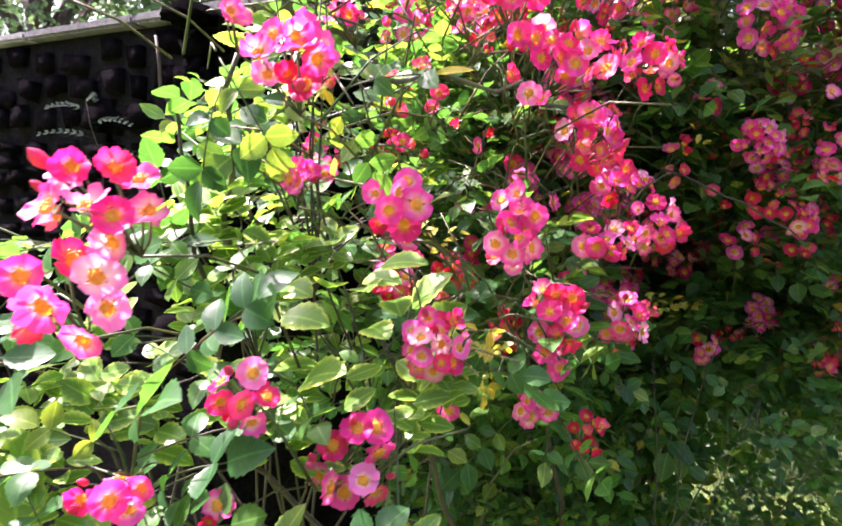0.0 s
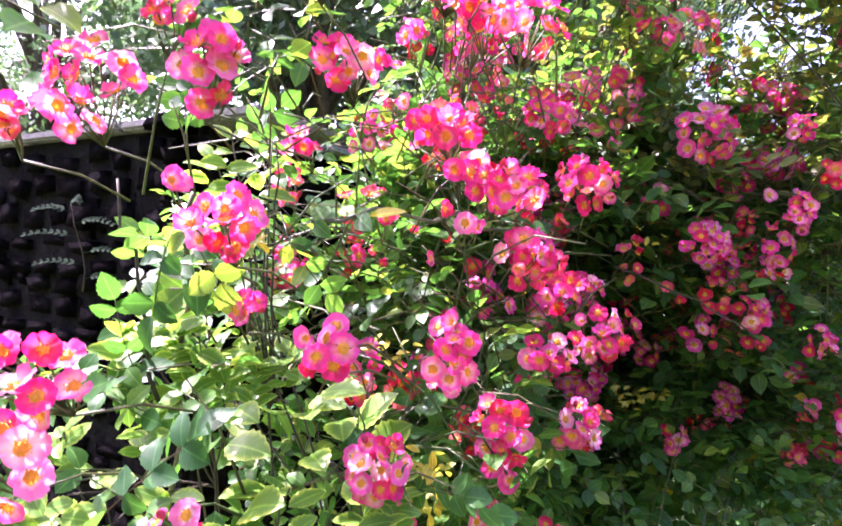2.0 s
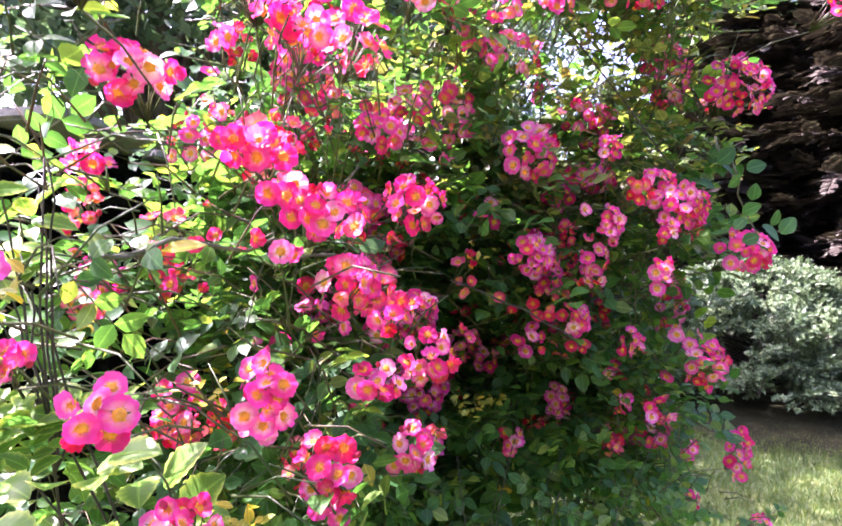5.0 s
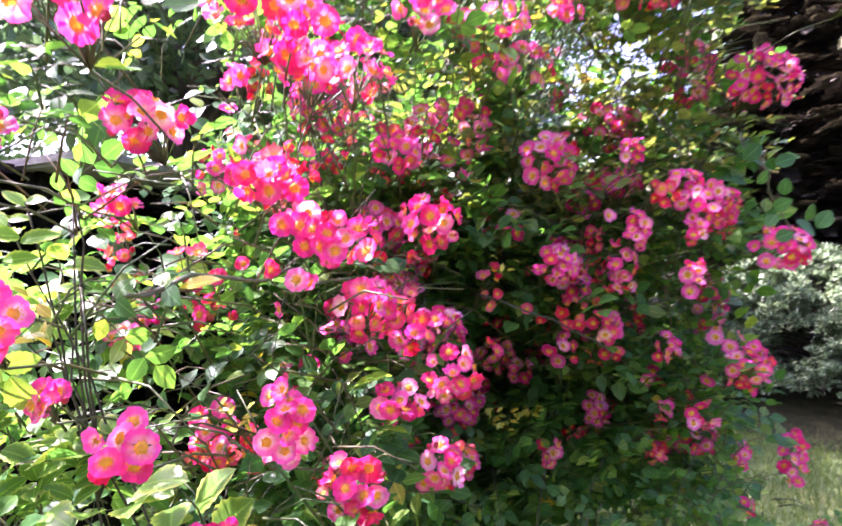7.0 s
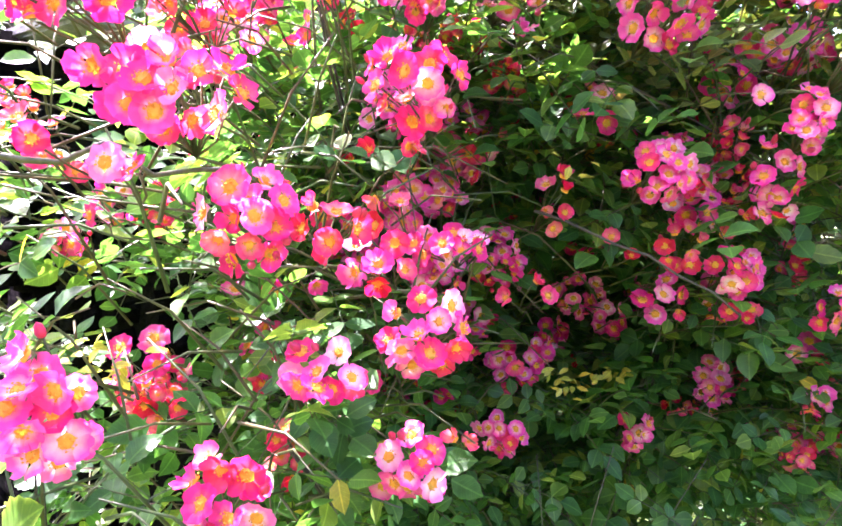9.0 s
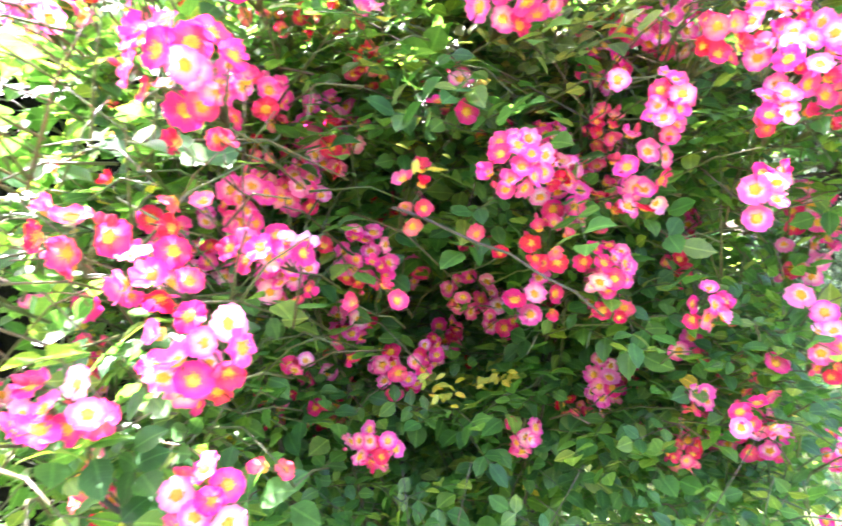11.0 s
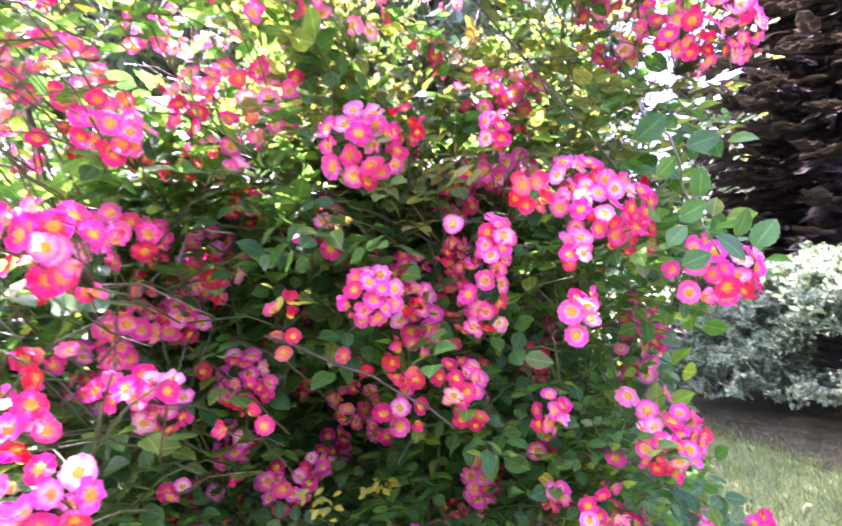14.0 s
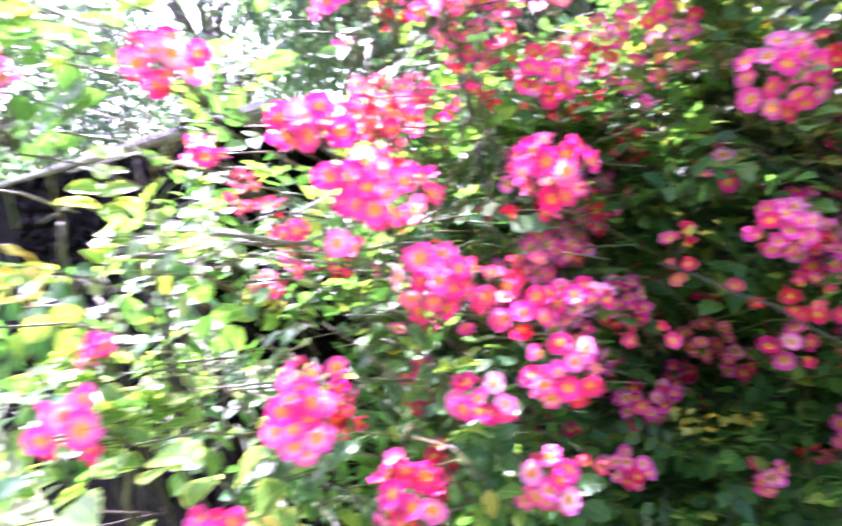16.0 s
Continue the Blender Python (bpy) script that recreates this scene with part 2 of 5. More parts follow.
class Pile:
    """Many small pieces gathered into one mesh with numpy."""

    def __init__(self):
        self.v, self.f, self.n, self.uv = [], [], 0, []

    def add(self, verts, faces, uv=None):
        self.v.append(np.asarray(verts, float))
        self.uv.append(np.zeros((len(verts), 2)) if uv is None else uv)
        self.f.extend([tuple(i + self.n for i in f) for f in faces])
        self.n += len(verts)

    def mesh(self, name, mat, smooth=True):
        return with_uv(mesh_from(name, np.concatenate(self.v), self.f, mat, smooth), np.concatenate(self.uv))


def tube(points, radii, sides=6):
    """A tapered tube along points: verts and faces."""
    pts = [Vector(p) for p in points]
    verts, faces = [], []
    side = Vector((0.31, 0.17, 0.93))
    for k, p in enumerate(pts):
        d = (pts[min(k + 1, len(pts) - 1)] - pts[max(k - 1, 0)]).normalized()
        u = d.cross(side)
        u = u.normalized() if u.length > 0.05 else d.orthogonal().normalized()
        w = d.cross(u)
        for s in range(sides):
            a = 2 * math.pi * s / sides
            verts.append(p + (u * math.cos(a) + w * math.sin(a)) * radii[k])
    for k in range(len(pts) - 1):
        for s in range(sides):
            a, b = k * sides + s, k * sides + (s + 1) % sides
            faces.append((a, b, b + sides, a + sides))
    faces.append(tuple(range(sides - 1, -1, -1)))
    faces.append(tuple(range((len(pts) - 1) * sides, len(pts) * sides)))
    return verts, faces


def bend(a, b, sag, steps, wobble=0.0, rng=random):
    """Points from a to b along an arch that rises by sag in its middle."""
    a, b = Vector(a), Vector(b)
    pts = []
    for k in range(steps + 1):
        s = k / steps
        p = a.lerp(b, s) + Vector((0, 0, sag * 4 * s * (1 - s)))
        if 0 < k < steps:
            p += Vector((rng.uniform(-1, 1), rng.uniform(-1, 1), rng.uniform(-1, 1))) * wobble
        pts.append(p)
    return pts


def frame_to(z_dir, spin=0.0):
    """A turn that takes local z to z_dir."""
    return Vector(z_dir).to_track_quat("Z", "Y").to_matrix().to_4x4() @ Matrix.Rotation(spin, 4, "Z")


# ---- rose parts: flowers, buds, leaves ----
def flower_mesh(seed, cup, radius=0.0165, petal=PETAL):
    rng = random.Random(seed)
    verts, faces, mats = [], [], []
    for k in range(5):
        a0 = 2 * math.pi * k / 5 + rng.uniform(-0.12, 0.12)
        tilt = cup + rng.uniform(-0.15, 0.15)
        R = radius * rng.uniform(0.92, 1.08)
        base = len(verts)
        rows, cols = 5, 7
        curl, ruff = rng.uniform(-0.2, 0.35), rng.uniform(0, 6)
        for i in range(rows):
            s = i / (rows - 1)
            half = 0.82 * math.sin(min(1.0, 0.16 + s * 0.95) * math.pi * 0.62)
            for j in range(cols):
                u = j / (cols - 1) * 2 - 1
                r = R * (0.1 + 0.9 * s) * (1 - 0.16 * s * s * (abs(u) ** 3) - 0.1 * s * (1 - abs(u)) ** 2 + 0.03 * s * math.sin(ruff + u * 11))
                ang = a0 + u * half * (0.95 if s > 0.2 else 0.7)
                rise = math.sin(tilt) * r + curl * R * s * s * 0.5 + 0.1 * R * s * math.sin(ruff + u * 4.2) + 0.05 * R * s * s * math.sin(ruff * 2 + u * 9) + 0.0009 * (k % 2)
                rr = r * math.cos(tilt)
                verts.append((rr * math.cos(ang), rr * math.sin(ang), rise))
        for i in range(rows - 1):
            for j in range(cols - 1):
                a = base + i * cols + j
                faces.append((a, a + 1, a + cols + 1, a + cols))
                mats.append(0)
    # stamens: a low boss and a ring of tipped filaments
    def add(vs, fs, mi):
        b = len(verts)
        verts.extend(vs)
        for fc in fs:
            faces.append(tuple(i + b for i in fc))
            mats.append(mi)
    rings = ((0.33, 0.07), (0.27, 0.17), (0.13, 0.19))
    dome = [(radius * r1 * math.cos(t * math.pi / 5) * (1 + 0.12 * (t % 2)), radius * r1 * math.sin(t * math.pi / 5) * (1 + 0.12 * (t % 2)), radius * z1) for r1, z1 in rings for t in range(10)] + [(0, 0, radius * 0.16)]
    add(dome, [(k * 10 + t, k * 10 + (t + 1) % 10, k * 10 + 10 + (t + 1) % 10, k * 10 + 10 + t) for k in range(2) for t in range(10)] + [(20 + t, 20 + (t + 1) % 10, 30) for t in range(10)], 1)
    for t in range(18):
        a = t * 2.4 + rng.uniform(-0.2, 0.2)
        r1, h1 = radius * rng.uniform(0.12, 0.4), radius * rng.uniform(0.19, 0.28)
        c = Vector((r1 * math.cos(a), r1 * math.sin(a), h1))
        w = radius * 0.07
        add([c + Vector((w, 0, 0)), c + Vector((-w * 0.5, w * 0.87, 0)), c + Vector((-w * 0.5, -w * 0.87, 0)), c + Vector((0, 0, w)), c - Vector((0, 0, w))],
            [(0, 1, 3), (1, 2, 3), (2, 0, 3), (0, 2, 4), (2, 1, 4), (1, 0, 4)], 1)
    # calyx under the petals
    for t in range(5):
        a = 2 * math.pi * (t + 0.5) / 5
        d = Vector((math.cos(a), math.sin(a), 0))
        n = Vector((-d.y, d.x, 0))
        add([Vector((0, 0, -radius * 0.22)) + n * radius * 0.1, Vector((0, 0, -radius * 0.22)) - n * radius * 0.1, d * radius * 0.6 + Vector((0, 0, -radius * 0.1))], [(0, 1, 2)], 2)
    me = mesh_from("rose_flower", verts, faces, [petal, STAMEN, STALK])
    me.polygons.foreach_set("material_index", mats)
    return me


FLOWERS = [flower_mesh(k, c) for k, c in enumerate((0.12, 0.25, 0.35, 0.05, 0.5, 0.7, 0.2, 0.95))]
YOUNG_SHADED_FLOWERS = [flower_mesh(20 + k, c, 0.0145, YOUNG_SHADED) for k, c in enumerate((0.3, 0.5, 0.7, 0.4, 0.9, 0.6, 0.8, 1.1))]


def bud_mesh(mat):
    verts, faces = [], []
    prof = ((0.0, 0.0), (0.0028, 0.002), (0.0042, 0.006), (0.0034, 0.011), (0.0, 0.0155))
    for r, z in prof:
        for s in range(6):
            a = s * math.pi / 3
            verts.append((r * math.cos(a), r * math.sin(a), z))
    for k in range(4):
        for s in range(6):
            a, b = k * 6 + s, k * 6 + (s + 1) % 6
            faces.append((a, b, b + 6, a + 6))
    return mesh_from("rose_bud", verts, faces, mat)


BUD_MESH, GREEN_BUD = bud_mesh(BUD), bud_mesh(STALK)


def leaflet(length, width, fine=False, fold=0.25, curl=0.1):
    """One oval leaflet from the origin along +y, folded along its rib: verts and faces."""
    n = 13 if fine else 4
    verts, faces = [], []
    for k in range(n + 1):
        s = k / n
        w = width * 0.5 * math.sin(math.pi * s ** 0.85) ** 0.8 if 0 < k < n else 0.0
        if fine and 0 < k < n:
            w *= 1.0 + (0.08 if k % 2 else -0.05)
        z = curl * length * (s - s * s * 1.6)
        verts += [(-w, s * length, z + w * fold), (0, s * length, z), (w, s * length, z + w * fold)]
    for k in range(n):
        a = 3 * k
        if k == 0:
            faces += [(a + 1, a + 4, a + 3), (a + 1, a + 5, a + 4)]
        elif k == n - 1:
            faces += [(a, a + 1, a + 4), (a + 1, a + 2, a + 4)]
        else:
            faces += [(a, a + 1, a + 4, a + 3), (a + 1, a + 2, a + 5, a + 4)]
    return verts, faces


def leaf_uv(count):
    """Distance from the rib and along the leaf for a leaflet of that many points."""
    n = count // 3 - 1
    out = []
    for k in range(n + 1):
        e = 0.5 if k in (0, n) else 1.0
        out += [(e, k / n), (0.0, k / n), (e, k / n)]
    return np.array(out)


def compound_leaf(seed, fine=False):
    """A rose leaf: a stalk with five or seven leaflets; verts and faces of the leaflets, then of the stalk."""
    rng = random.Random(seed)
    pairs = rng.choice((2, 2, 3))
    L = 0.03 * pairs + 0.024
    blades, stalk = Pile(), Pile()
    droop = rng.uniform(0.1, 0.5)
    def rachis(s):
        return Vector((0, L * s, -droop * L * s * s))
    pts = [rachis(k / 4) for k in range(5)]
    stalk.add(*tube(pts, [0.0009] * 4 + [0.0005], 3))
    places = [(1.0, 0.0, 1.12)]
    for k in range(pairs):
        s = 0.38 + 0.5 * k / max(pairs - 1, 1)
        places += [(s, 1, 0.8 + 0.12 * k), (s, -1, 0.8 + 0.12 * k)]
    for s, side, size in places:
        ln, wd = 0.0335 * size * rng.uniform(0.88, 1.12), 0.0238 * size * rng.uniform(0.9, 1.1)
        v, f = leaflet(ln, wd, fine, rng.uniform(0.05, 0.45), rng.uniform(-0.15, 0.3))
        m = Matrix.Translation(rachis(s)) @ Matrix.Rotation(-side * rng.uniform(0.95, 1.3), 4, "Z") @ Matrix.Rotation(rng.uniform(-0.4, 0.15), 4, "X") @ Matrix.Rotation(rng.uniform(-0.5, 0.5), 4, "Y")
        blades.add([m @ Vector(p) for p in v], f, leaf_uv(len(v)))
    return blades, stalk


LEAF_KINDS = [compound_leaf(100 + k) for k in range(10)]
FINE_KINDS = []
for k in range(8):
    blades, stalk = compound_leaf(300 + k, True)
    n = len(blades.f)
    blades.add(np.concatenate(stalk.v), stalk.f)
    me = blades.mesh("rose_leaf", [LEAF_OB, STALK])
    me.polygons.foreach_set("material_index", [0] * n + [1] * (len(blades.f) - n))
    FINE_KINDS.append(me)

# ---- the rose bush ----
rose = thing("rose_bush", "large rambling rose bush covered in bright pink single flowers", "rose bush", (0.45, 1.45, 0))
ROSE_INV = Matrix.Translation((-0.45, -1.45, 0))
TRUSSES, SPANS = [], []
flower_rng = random.Random(5)


def truss(x, y, z, w, h, n, kinds=FLOWERS):
    """A flower truss of width w and height h about a centre, with n open flowers on stalks, and a few buds."""
    rng = flower_rng
    c = Vector((x, y, z))
    TRUSSES.append((x, y, z))
    SPANS.append(max(w, h) * 0.5 + 0.012)
    base = c + Vector((rng.uniform(-0.02, 0.02), 0.035 + 0.3 * w, -0.02 - 0.25 * h))
    stalks = Pile()
    root = base + Vector((0.45 - x + rng.uniform(-0.3, 0.3), 1.75 - y, -0.3)).normalized() * 0.12
    stalks.add(*tube([root, root.lerp(base, 0.5) + Vector((0, 0, 0.008)), base], [0.0013, 0.0013, 0.0012], 4))
    spots = []
    rx, rz = max(w * 0.5 - 0.011, 0.002), max(h * 0.5 - 0.011, 0.002)
    size = min(1.08, max(0.86, 1.02 * math.sqrt(w * h / n) / 0.033))
    n = n if n < 4 else round(n * (1.15 if y < 0.55 else 1.6))
    for k in range(n):
        best, score = None, -1
        for trial in range(14):
            a, r = rng.uniform(0, 2 * math.pi), math.sqrt(rng.random())
            p = Vector((rx * r * math.cos(a), (r * r - 0.6) * 0.5 * min(rx, rz) * 1.3 + rng.uniform(-0.008, 0.012), rz * r * math.sin(a)))
            d = min([(p - q).length for q in spots], default=1.0)
            if d > score:
                best, score = p, d
        spots.append(best)
    flowers = []
    for p in spots:
        out = Vector((p.x / (rx + 0.01) * 0.55, -0.75, p.z / (rz + 0.01) * 0.45 + 0.28)) + Vector((rng.gauss(0, 0.42), rng.gauss(0, 0.25), rng.gauss(0, 0.4)))
        m = Matrix.Translation(c + p) @ frame_to(out.normalized(), rng.uniform(0, 6.3)) @ Matrix.Scale(size * rng.uniform(0.88, 1.12), 4)
        own = YOUNG_SHADED_FLOWERS if kinds is FLOWERS and p.z < -0.3 * rz and rng.random() < 0.2 else kinds
        flowers.append((own[rng.choices(range(8), (5, 5, 4, 4, 3, 2, 5, 1))[0]], m))
        back = c + p - out.normalized() * 0.004
        stalks.add(*tube([base, base.lerp(back, 0.5) - out.normalized() * 0.006, back], [0.0012, 0.001, 0.0011], 3))
    buds = []
    for k in range(rng.choice((0, 1, 1, 2, 3)) if n > 3 else 0):
        a = rng.uniform(0, 6.3)
        p = c + Vector((rx * 1.05 * math.cos(a), rng.uniform(-0.005, 0.02), rz * 1.05 * math.sin(a)))
        d = (p - base).normalized()
        buds.append(Matrix.Translation(p) @ frame_to(d) @ Matrix.Scale(rng.uniform(0.7, 1.1), 4))
        stalks.add(*tube([base, base.lerp(p, 0.6) + Vector((0, 0, 0.003)), p], [0.001, 0.0009, 0.0009], 3))
    t = part("flower_truss", stalks.mesh("flower_truss", STALK), rose, ROSE_INV)
    for me, m in flowers:
        part("flower", me, t, m)
    for m in buds:
        part("bud", BUD_MESH, t, m, "closed crimson bud")


truss(-0.200, 0.378, 1.460, 0.085, 0.070, 9)
truss(-0.220, 0.384, 1.400, 0.075, 0.078, 6)
truss(-0.105, 0.467, 1.576, 0.074, 0.074, 9)
truss(-0.159, 0.504, 1.609, 0.031, 0.021, 2)
truss(-0.094, 0.811, 1.709, 0.066, 0.056, 5)
truss(-0.018, 0.509, 1.470, 0.074, 0.061, 6)
truss(-0.001, 0.964, 1.356, 0.088, 0.124, 6)
truss(0.110, 0.628, 1.448, 0.071, 0.105, 10)
truss(0.096, 0.669, 1.616, 0.032, 0.032, 1)
truss(0.140, 0.692, 1.600, 0.052, 0.040, 2)
truss(0.180, 0.683, 1.646, 0.112, 0.069, 9)
truss(0.333, 0.831, 1.683, 0.108, 0.090, 10)
truss(0.215, 0.714, 1.561, 0.087, 0.084, 8)
truss(0.372, 0.964, 1.521, 0.107, 0.053, 6)
truss(0.349, 0.792, 1.458, 0.099, 0.088, 9)
truss(0.262, 0.755, 1.431, 0.079, 0.068, 6)
truss(0.335, 0.832, 1.311, 0.087, 0.091, 7)
truss(0.192, 0.718, 1.335, 0.084, 0.114, 9)
truss(0.211, 0.753, 1.266, 0.036, 0.043, 2)
truss(0.035, 0.611, 1.322, 0.082, 0.084, 10)
truss(0.206, 0.817, 1.180, 0.070, 0.059, 4)
truss(-0.137, 0.503, 1.298, 0.070, 0.066, 6)
truss(-0.044, 0.546, 1.219, 0.091, 0.102, 8)
truss(-0.221, 0.449, 1.238, 0.069, 0.051, 6)
truss(-0.160, 0.508, 1.192, 0.028, 0.033, 3)
truss(-0.117, 0.645, 1.486, 0.045, 0.045, 4)
truss(-0.004, 0.893, 1.554, 0.028, 0.024, 1)
truss(0.029, 0.991, 1.543, 0.027, 0.018, 1)
truss(0.109, 0.886, 1.556, 0.024, 0.020, 1)
truss(0.180, 0.927, 1.524, 0.030, 0.034, 2)
truss(-0.302, 0.518, 1.659, 0.033, 0.045, 4)
truss(-0.273, 0.580, 1.710, 0.111, 0.122, 9)
truss(-0.148, 0.557, 1.731, 0.077, 0.100, 7)
truss(-0.187, 0.560, 1.782, 0.088, 0.046, 4)
truss(-0.025, 0.640, 1.773, 0.102, 0.066, 7)
truss(0.097, 0.690, 1.718, 0.102, 0.066, 6)
truss(0.129, 0.714, 1.673, 0.071, 0.051, 3)
truss(0.109, 0.674, 1.927, 0.179, 0.108, 14)
truss(0.140, 0.712, 1.870, 0.100, 0.064, 5)
truss(0.225, 0.751, 1.886, 0.092, 0.108, 7)
truss(0.339, 0.842, 2.014, 0.107, 0.080, 5)
truss(0.521, 0.942, 2.076, 0.093, 0.113, 5)
truss(0.173, 0.957, 1.939, 0.115, 0.079, 9)
truss(0.203, 1.134, 1.943, 0.149, 0.128, 12)
truss(0.211, 1.148, 2.082, 0.126, 0.101, 8)
truss(0.328, 1.026, 1.833, 0.110, 0.077, 9)
truss(0.182, 1.123, 1.832, 0.081, 0.057, 3)
truss(-0.005, 1.246, 1.824, 0.127, 0.118, 7)
truss(0.461, 1.131, 1.897, 0.199, 0.148, 17)
truss(0.466, 1.088, 1.793, 0.044, 0.044, 2)
truss(0.643, 1.046, 1.822, 0.129, 0.125, 12)
truss(0.905, 1.255, 1.965, 0.170, 0.105, 8)
truss(0.806, 1.338, 2.062, 0.107, 0.086, 4)
truss(0.622, 1.116, 2.045, 0.161, 0.110, 9)
truss(0.309, 1.587, 2.191, 0.253, 0.114, 9)
truss(1.127, 1.219, 2.098, 0.16, 0.19, 18)
truss(1.2, 1.06, 2.03, 0.2, 0.15, 32)
truss(0.867, 1.483, 2.238, 0.116, 0.073, 3)
truss(0.403, 1.240, 1.667, 0.109, 0.130, 12)
truss(0.343, 1.168, 1.701, 0.043, 0.090, 6)
truss(0.366, 1.204, 1.585, 0.087, 0.087, 8)
truss(0.362, 1.106, 1.464, 0.084, 0.099, 8)
truss(0.456, 1.208, 1.476, 0.100, 0.114, 13)
truss(0.430, 1.283, 1.344, 0.079, 0.111, 6)
truss(0.363, 1.143, 1.341, 0.049, 0.046, 3)
truss(0.382, 1.239, 1.240, 0.049, 0.038, 2)
truss(0.469, 1.168, 1.200, 0.094, 0.072, 8)
truss(0.514, 1.318, 1.267, 0.107, 0.107, 8)
truss(0.720, 1.254, 1.176, 0.069, 0.082, 5)
truss(0.645, 1.392, 1.389, 0.099, 0.089, 6)
truss(0.695, 1.365, 1.347, 0.084, 0.075, 5)
truss(0.538, 1.460, 1.420, 0.068, 0.063, 4)
truss(0.647, 1.044, 1.615, 0.092, 0.089, 10)
truss(0.731, 1.127, 1.577, 0.087, 0.111, 9)
truss(0.550, 1.446, 1.572, 0.094, 0.047, 3)
truss(0.783, 1.099, 1.480, 0.091, 0.084, 9)
truss(0.806, 1.117, 1.418, 0.058, 0.044, 3)
truss(0.866, 1.288, 1.247, 0.069, 0.120, 7)
truss(0.924, 1.088, 1.427, 0.077, 0.077, 6)
truss(0.947, 1.153, 1.276, 0.061, 0.065, 4)
truss(1.109, 1.227, 1.172, 0.122, 0.094, 8)
truss(1.160, 1.230, 1.509, 0.108, 0.181, 11)
truss(1.103, 1.051, 1.377, 0.123, 0.120, 15)
truss(1.439, 1.465, 1.029, 0.081, 0.100, 6)
truss(1.414, 1.248, 1.089, 0.083, 0.156, 10)
truss(1.133, 0.979, 1.638, 0.160, 0.105, 14)
truss(0.765, 1.060, 1.712, 0.037, 0.037, 1)
truss(0.826, 1.033, 1.687, 0.056, 0.105, 8)
truss(0.905, 1.218, 1.817, 0.153, 0.090, 10)
truss(0.975, 0.996, 1.729, 0.154, 0.102, 17)
truss(0.917, 0.979, 1.671, 0.051, 0.063, 5)
truss(1.607, 1.351, 0.837, 0.073, 0.067, 4)
truss(0.872, 1.374, 1.675, 0.070, 0.103, 6)
truss(1.068, 1.454, 1.527, 0.086, 0.119, 5)
truss(1.337, 1.338, 0.942, 0.067, 0.067, 3)
truss(0.843, 0.998, 2.184, 0.187, 0.129, 17)
truss(0.415, 0.815, 2.079, 0.071, 0.089, 7)
truss(0.667, 1.002, 2.112, 0.079, 0.067, 4)
truss(0.683, 0.991, 2.191, 0.045, 0.067, 4)
truss(1.125, 0.771, 2.088, 0.091, 0.072, 9)
truss(1.008, 0.845, 2.209, 0.070, 0.054, 4)
truss(0.341, 0.985, 2.166, 0.072, 0.041, 3)

truss(0.317, 1.086, 1.567, 0.085, 0.085, 6)
truss(0.248, 1.145, 1.541, 0.040, 0.040, 2)
truss(0.214, 1.088, 1.533, 0.060, 0.060, 3)
truss(0.300, 1.120, 1.705, 0.120, 0.090, 7)
truss(0.978, 1.274, 1.987, 0.060, 0.050, 4)
truss(1.295, 1.251, 2.041, 0.090, 0.080, 8)
truss(-0.144, 1.078, 1.510, 0.080, 0.055, 5)
truss(0.057, 0.831, 1.889, 0.040, 0.055, 3)
truss(-0.035, 0.455, 1.820, 0.110, 0.080, 9)
truss(0.100, 1.032, 1.790, 0.080, 0.080, 6)
FACE = len(TRUSSES)


# smaller trusses deeper in the bush, in the shade of its face
deep_rng = random.Random(77)
for k in range(170):
    tx, ty, tz = TRUSSES[deep_rng.randrange(FACE)]
    if ty < 0.66:
        continue
    x, y, z = tx + deep_rng.uniform(-0.14, 0.14), ty + deep_rng.uniform(0.04, 0.25), tz + deep_rng.uniform(-0.14, 0.14)
    if x < 1.15 and z < 2.1:
        truss(x, y, z, deep_rng.uniform(0.05, 0.1), deep_rng.uniform(0.05, 0.11), deep_rng.randint(2, 6), YOUNG_SHADED_FLOWERS if k % 4 else FLOWERS)


# trusses that crowd the lawn side of the face
made = 0
while made < 24:
    tx, ty, tz = TRUSSES[deep_rng.randrange(FACE)]
    x, y, z = tx + deep_rng.uniform(-0.12, 0.12), ty + deep_rng.uniform(0.0, 0.08), tz + deep_rng.uniform(-0.14, 0.12)
    if 0.5 < x < 1.15 and 1.15 < z < 2.2 and min(math.hypot(x - p[0], z - p[2]) for p in TRUSSES[:FACE]) > 0.055:
        truss(x, y, z, deep_rng.uniform(0.06, 0.1), deep_rng.uniform(0.06, 0.1), deep_rng.randint(3, 6), YOUNG_SHADED_FLOWERS if made % 3 == 0 else FLOWERS)
        made += 1


def front(x, z):
    """How far back the face of the bush lies at x and z, and how surely there is bush there."""
    p = np.array(TRUSSES[:FACE])
    w = np.exp(-(((p[:, 0] - x) / 0.13) ** 2 + ((p[:, 2] - z) / 0.13) ** 2))
    far = np.exp(-(((p[:, 0] - x) / 0.5) ** 2 + ((p[:, 2] - z) / 0.5) ** 2)) * 1e-3
    return float(((w + far) * p[:, 1]).sum() / (w + far).sum()), float(w.sum())


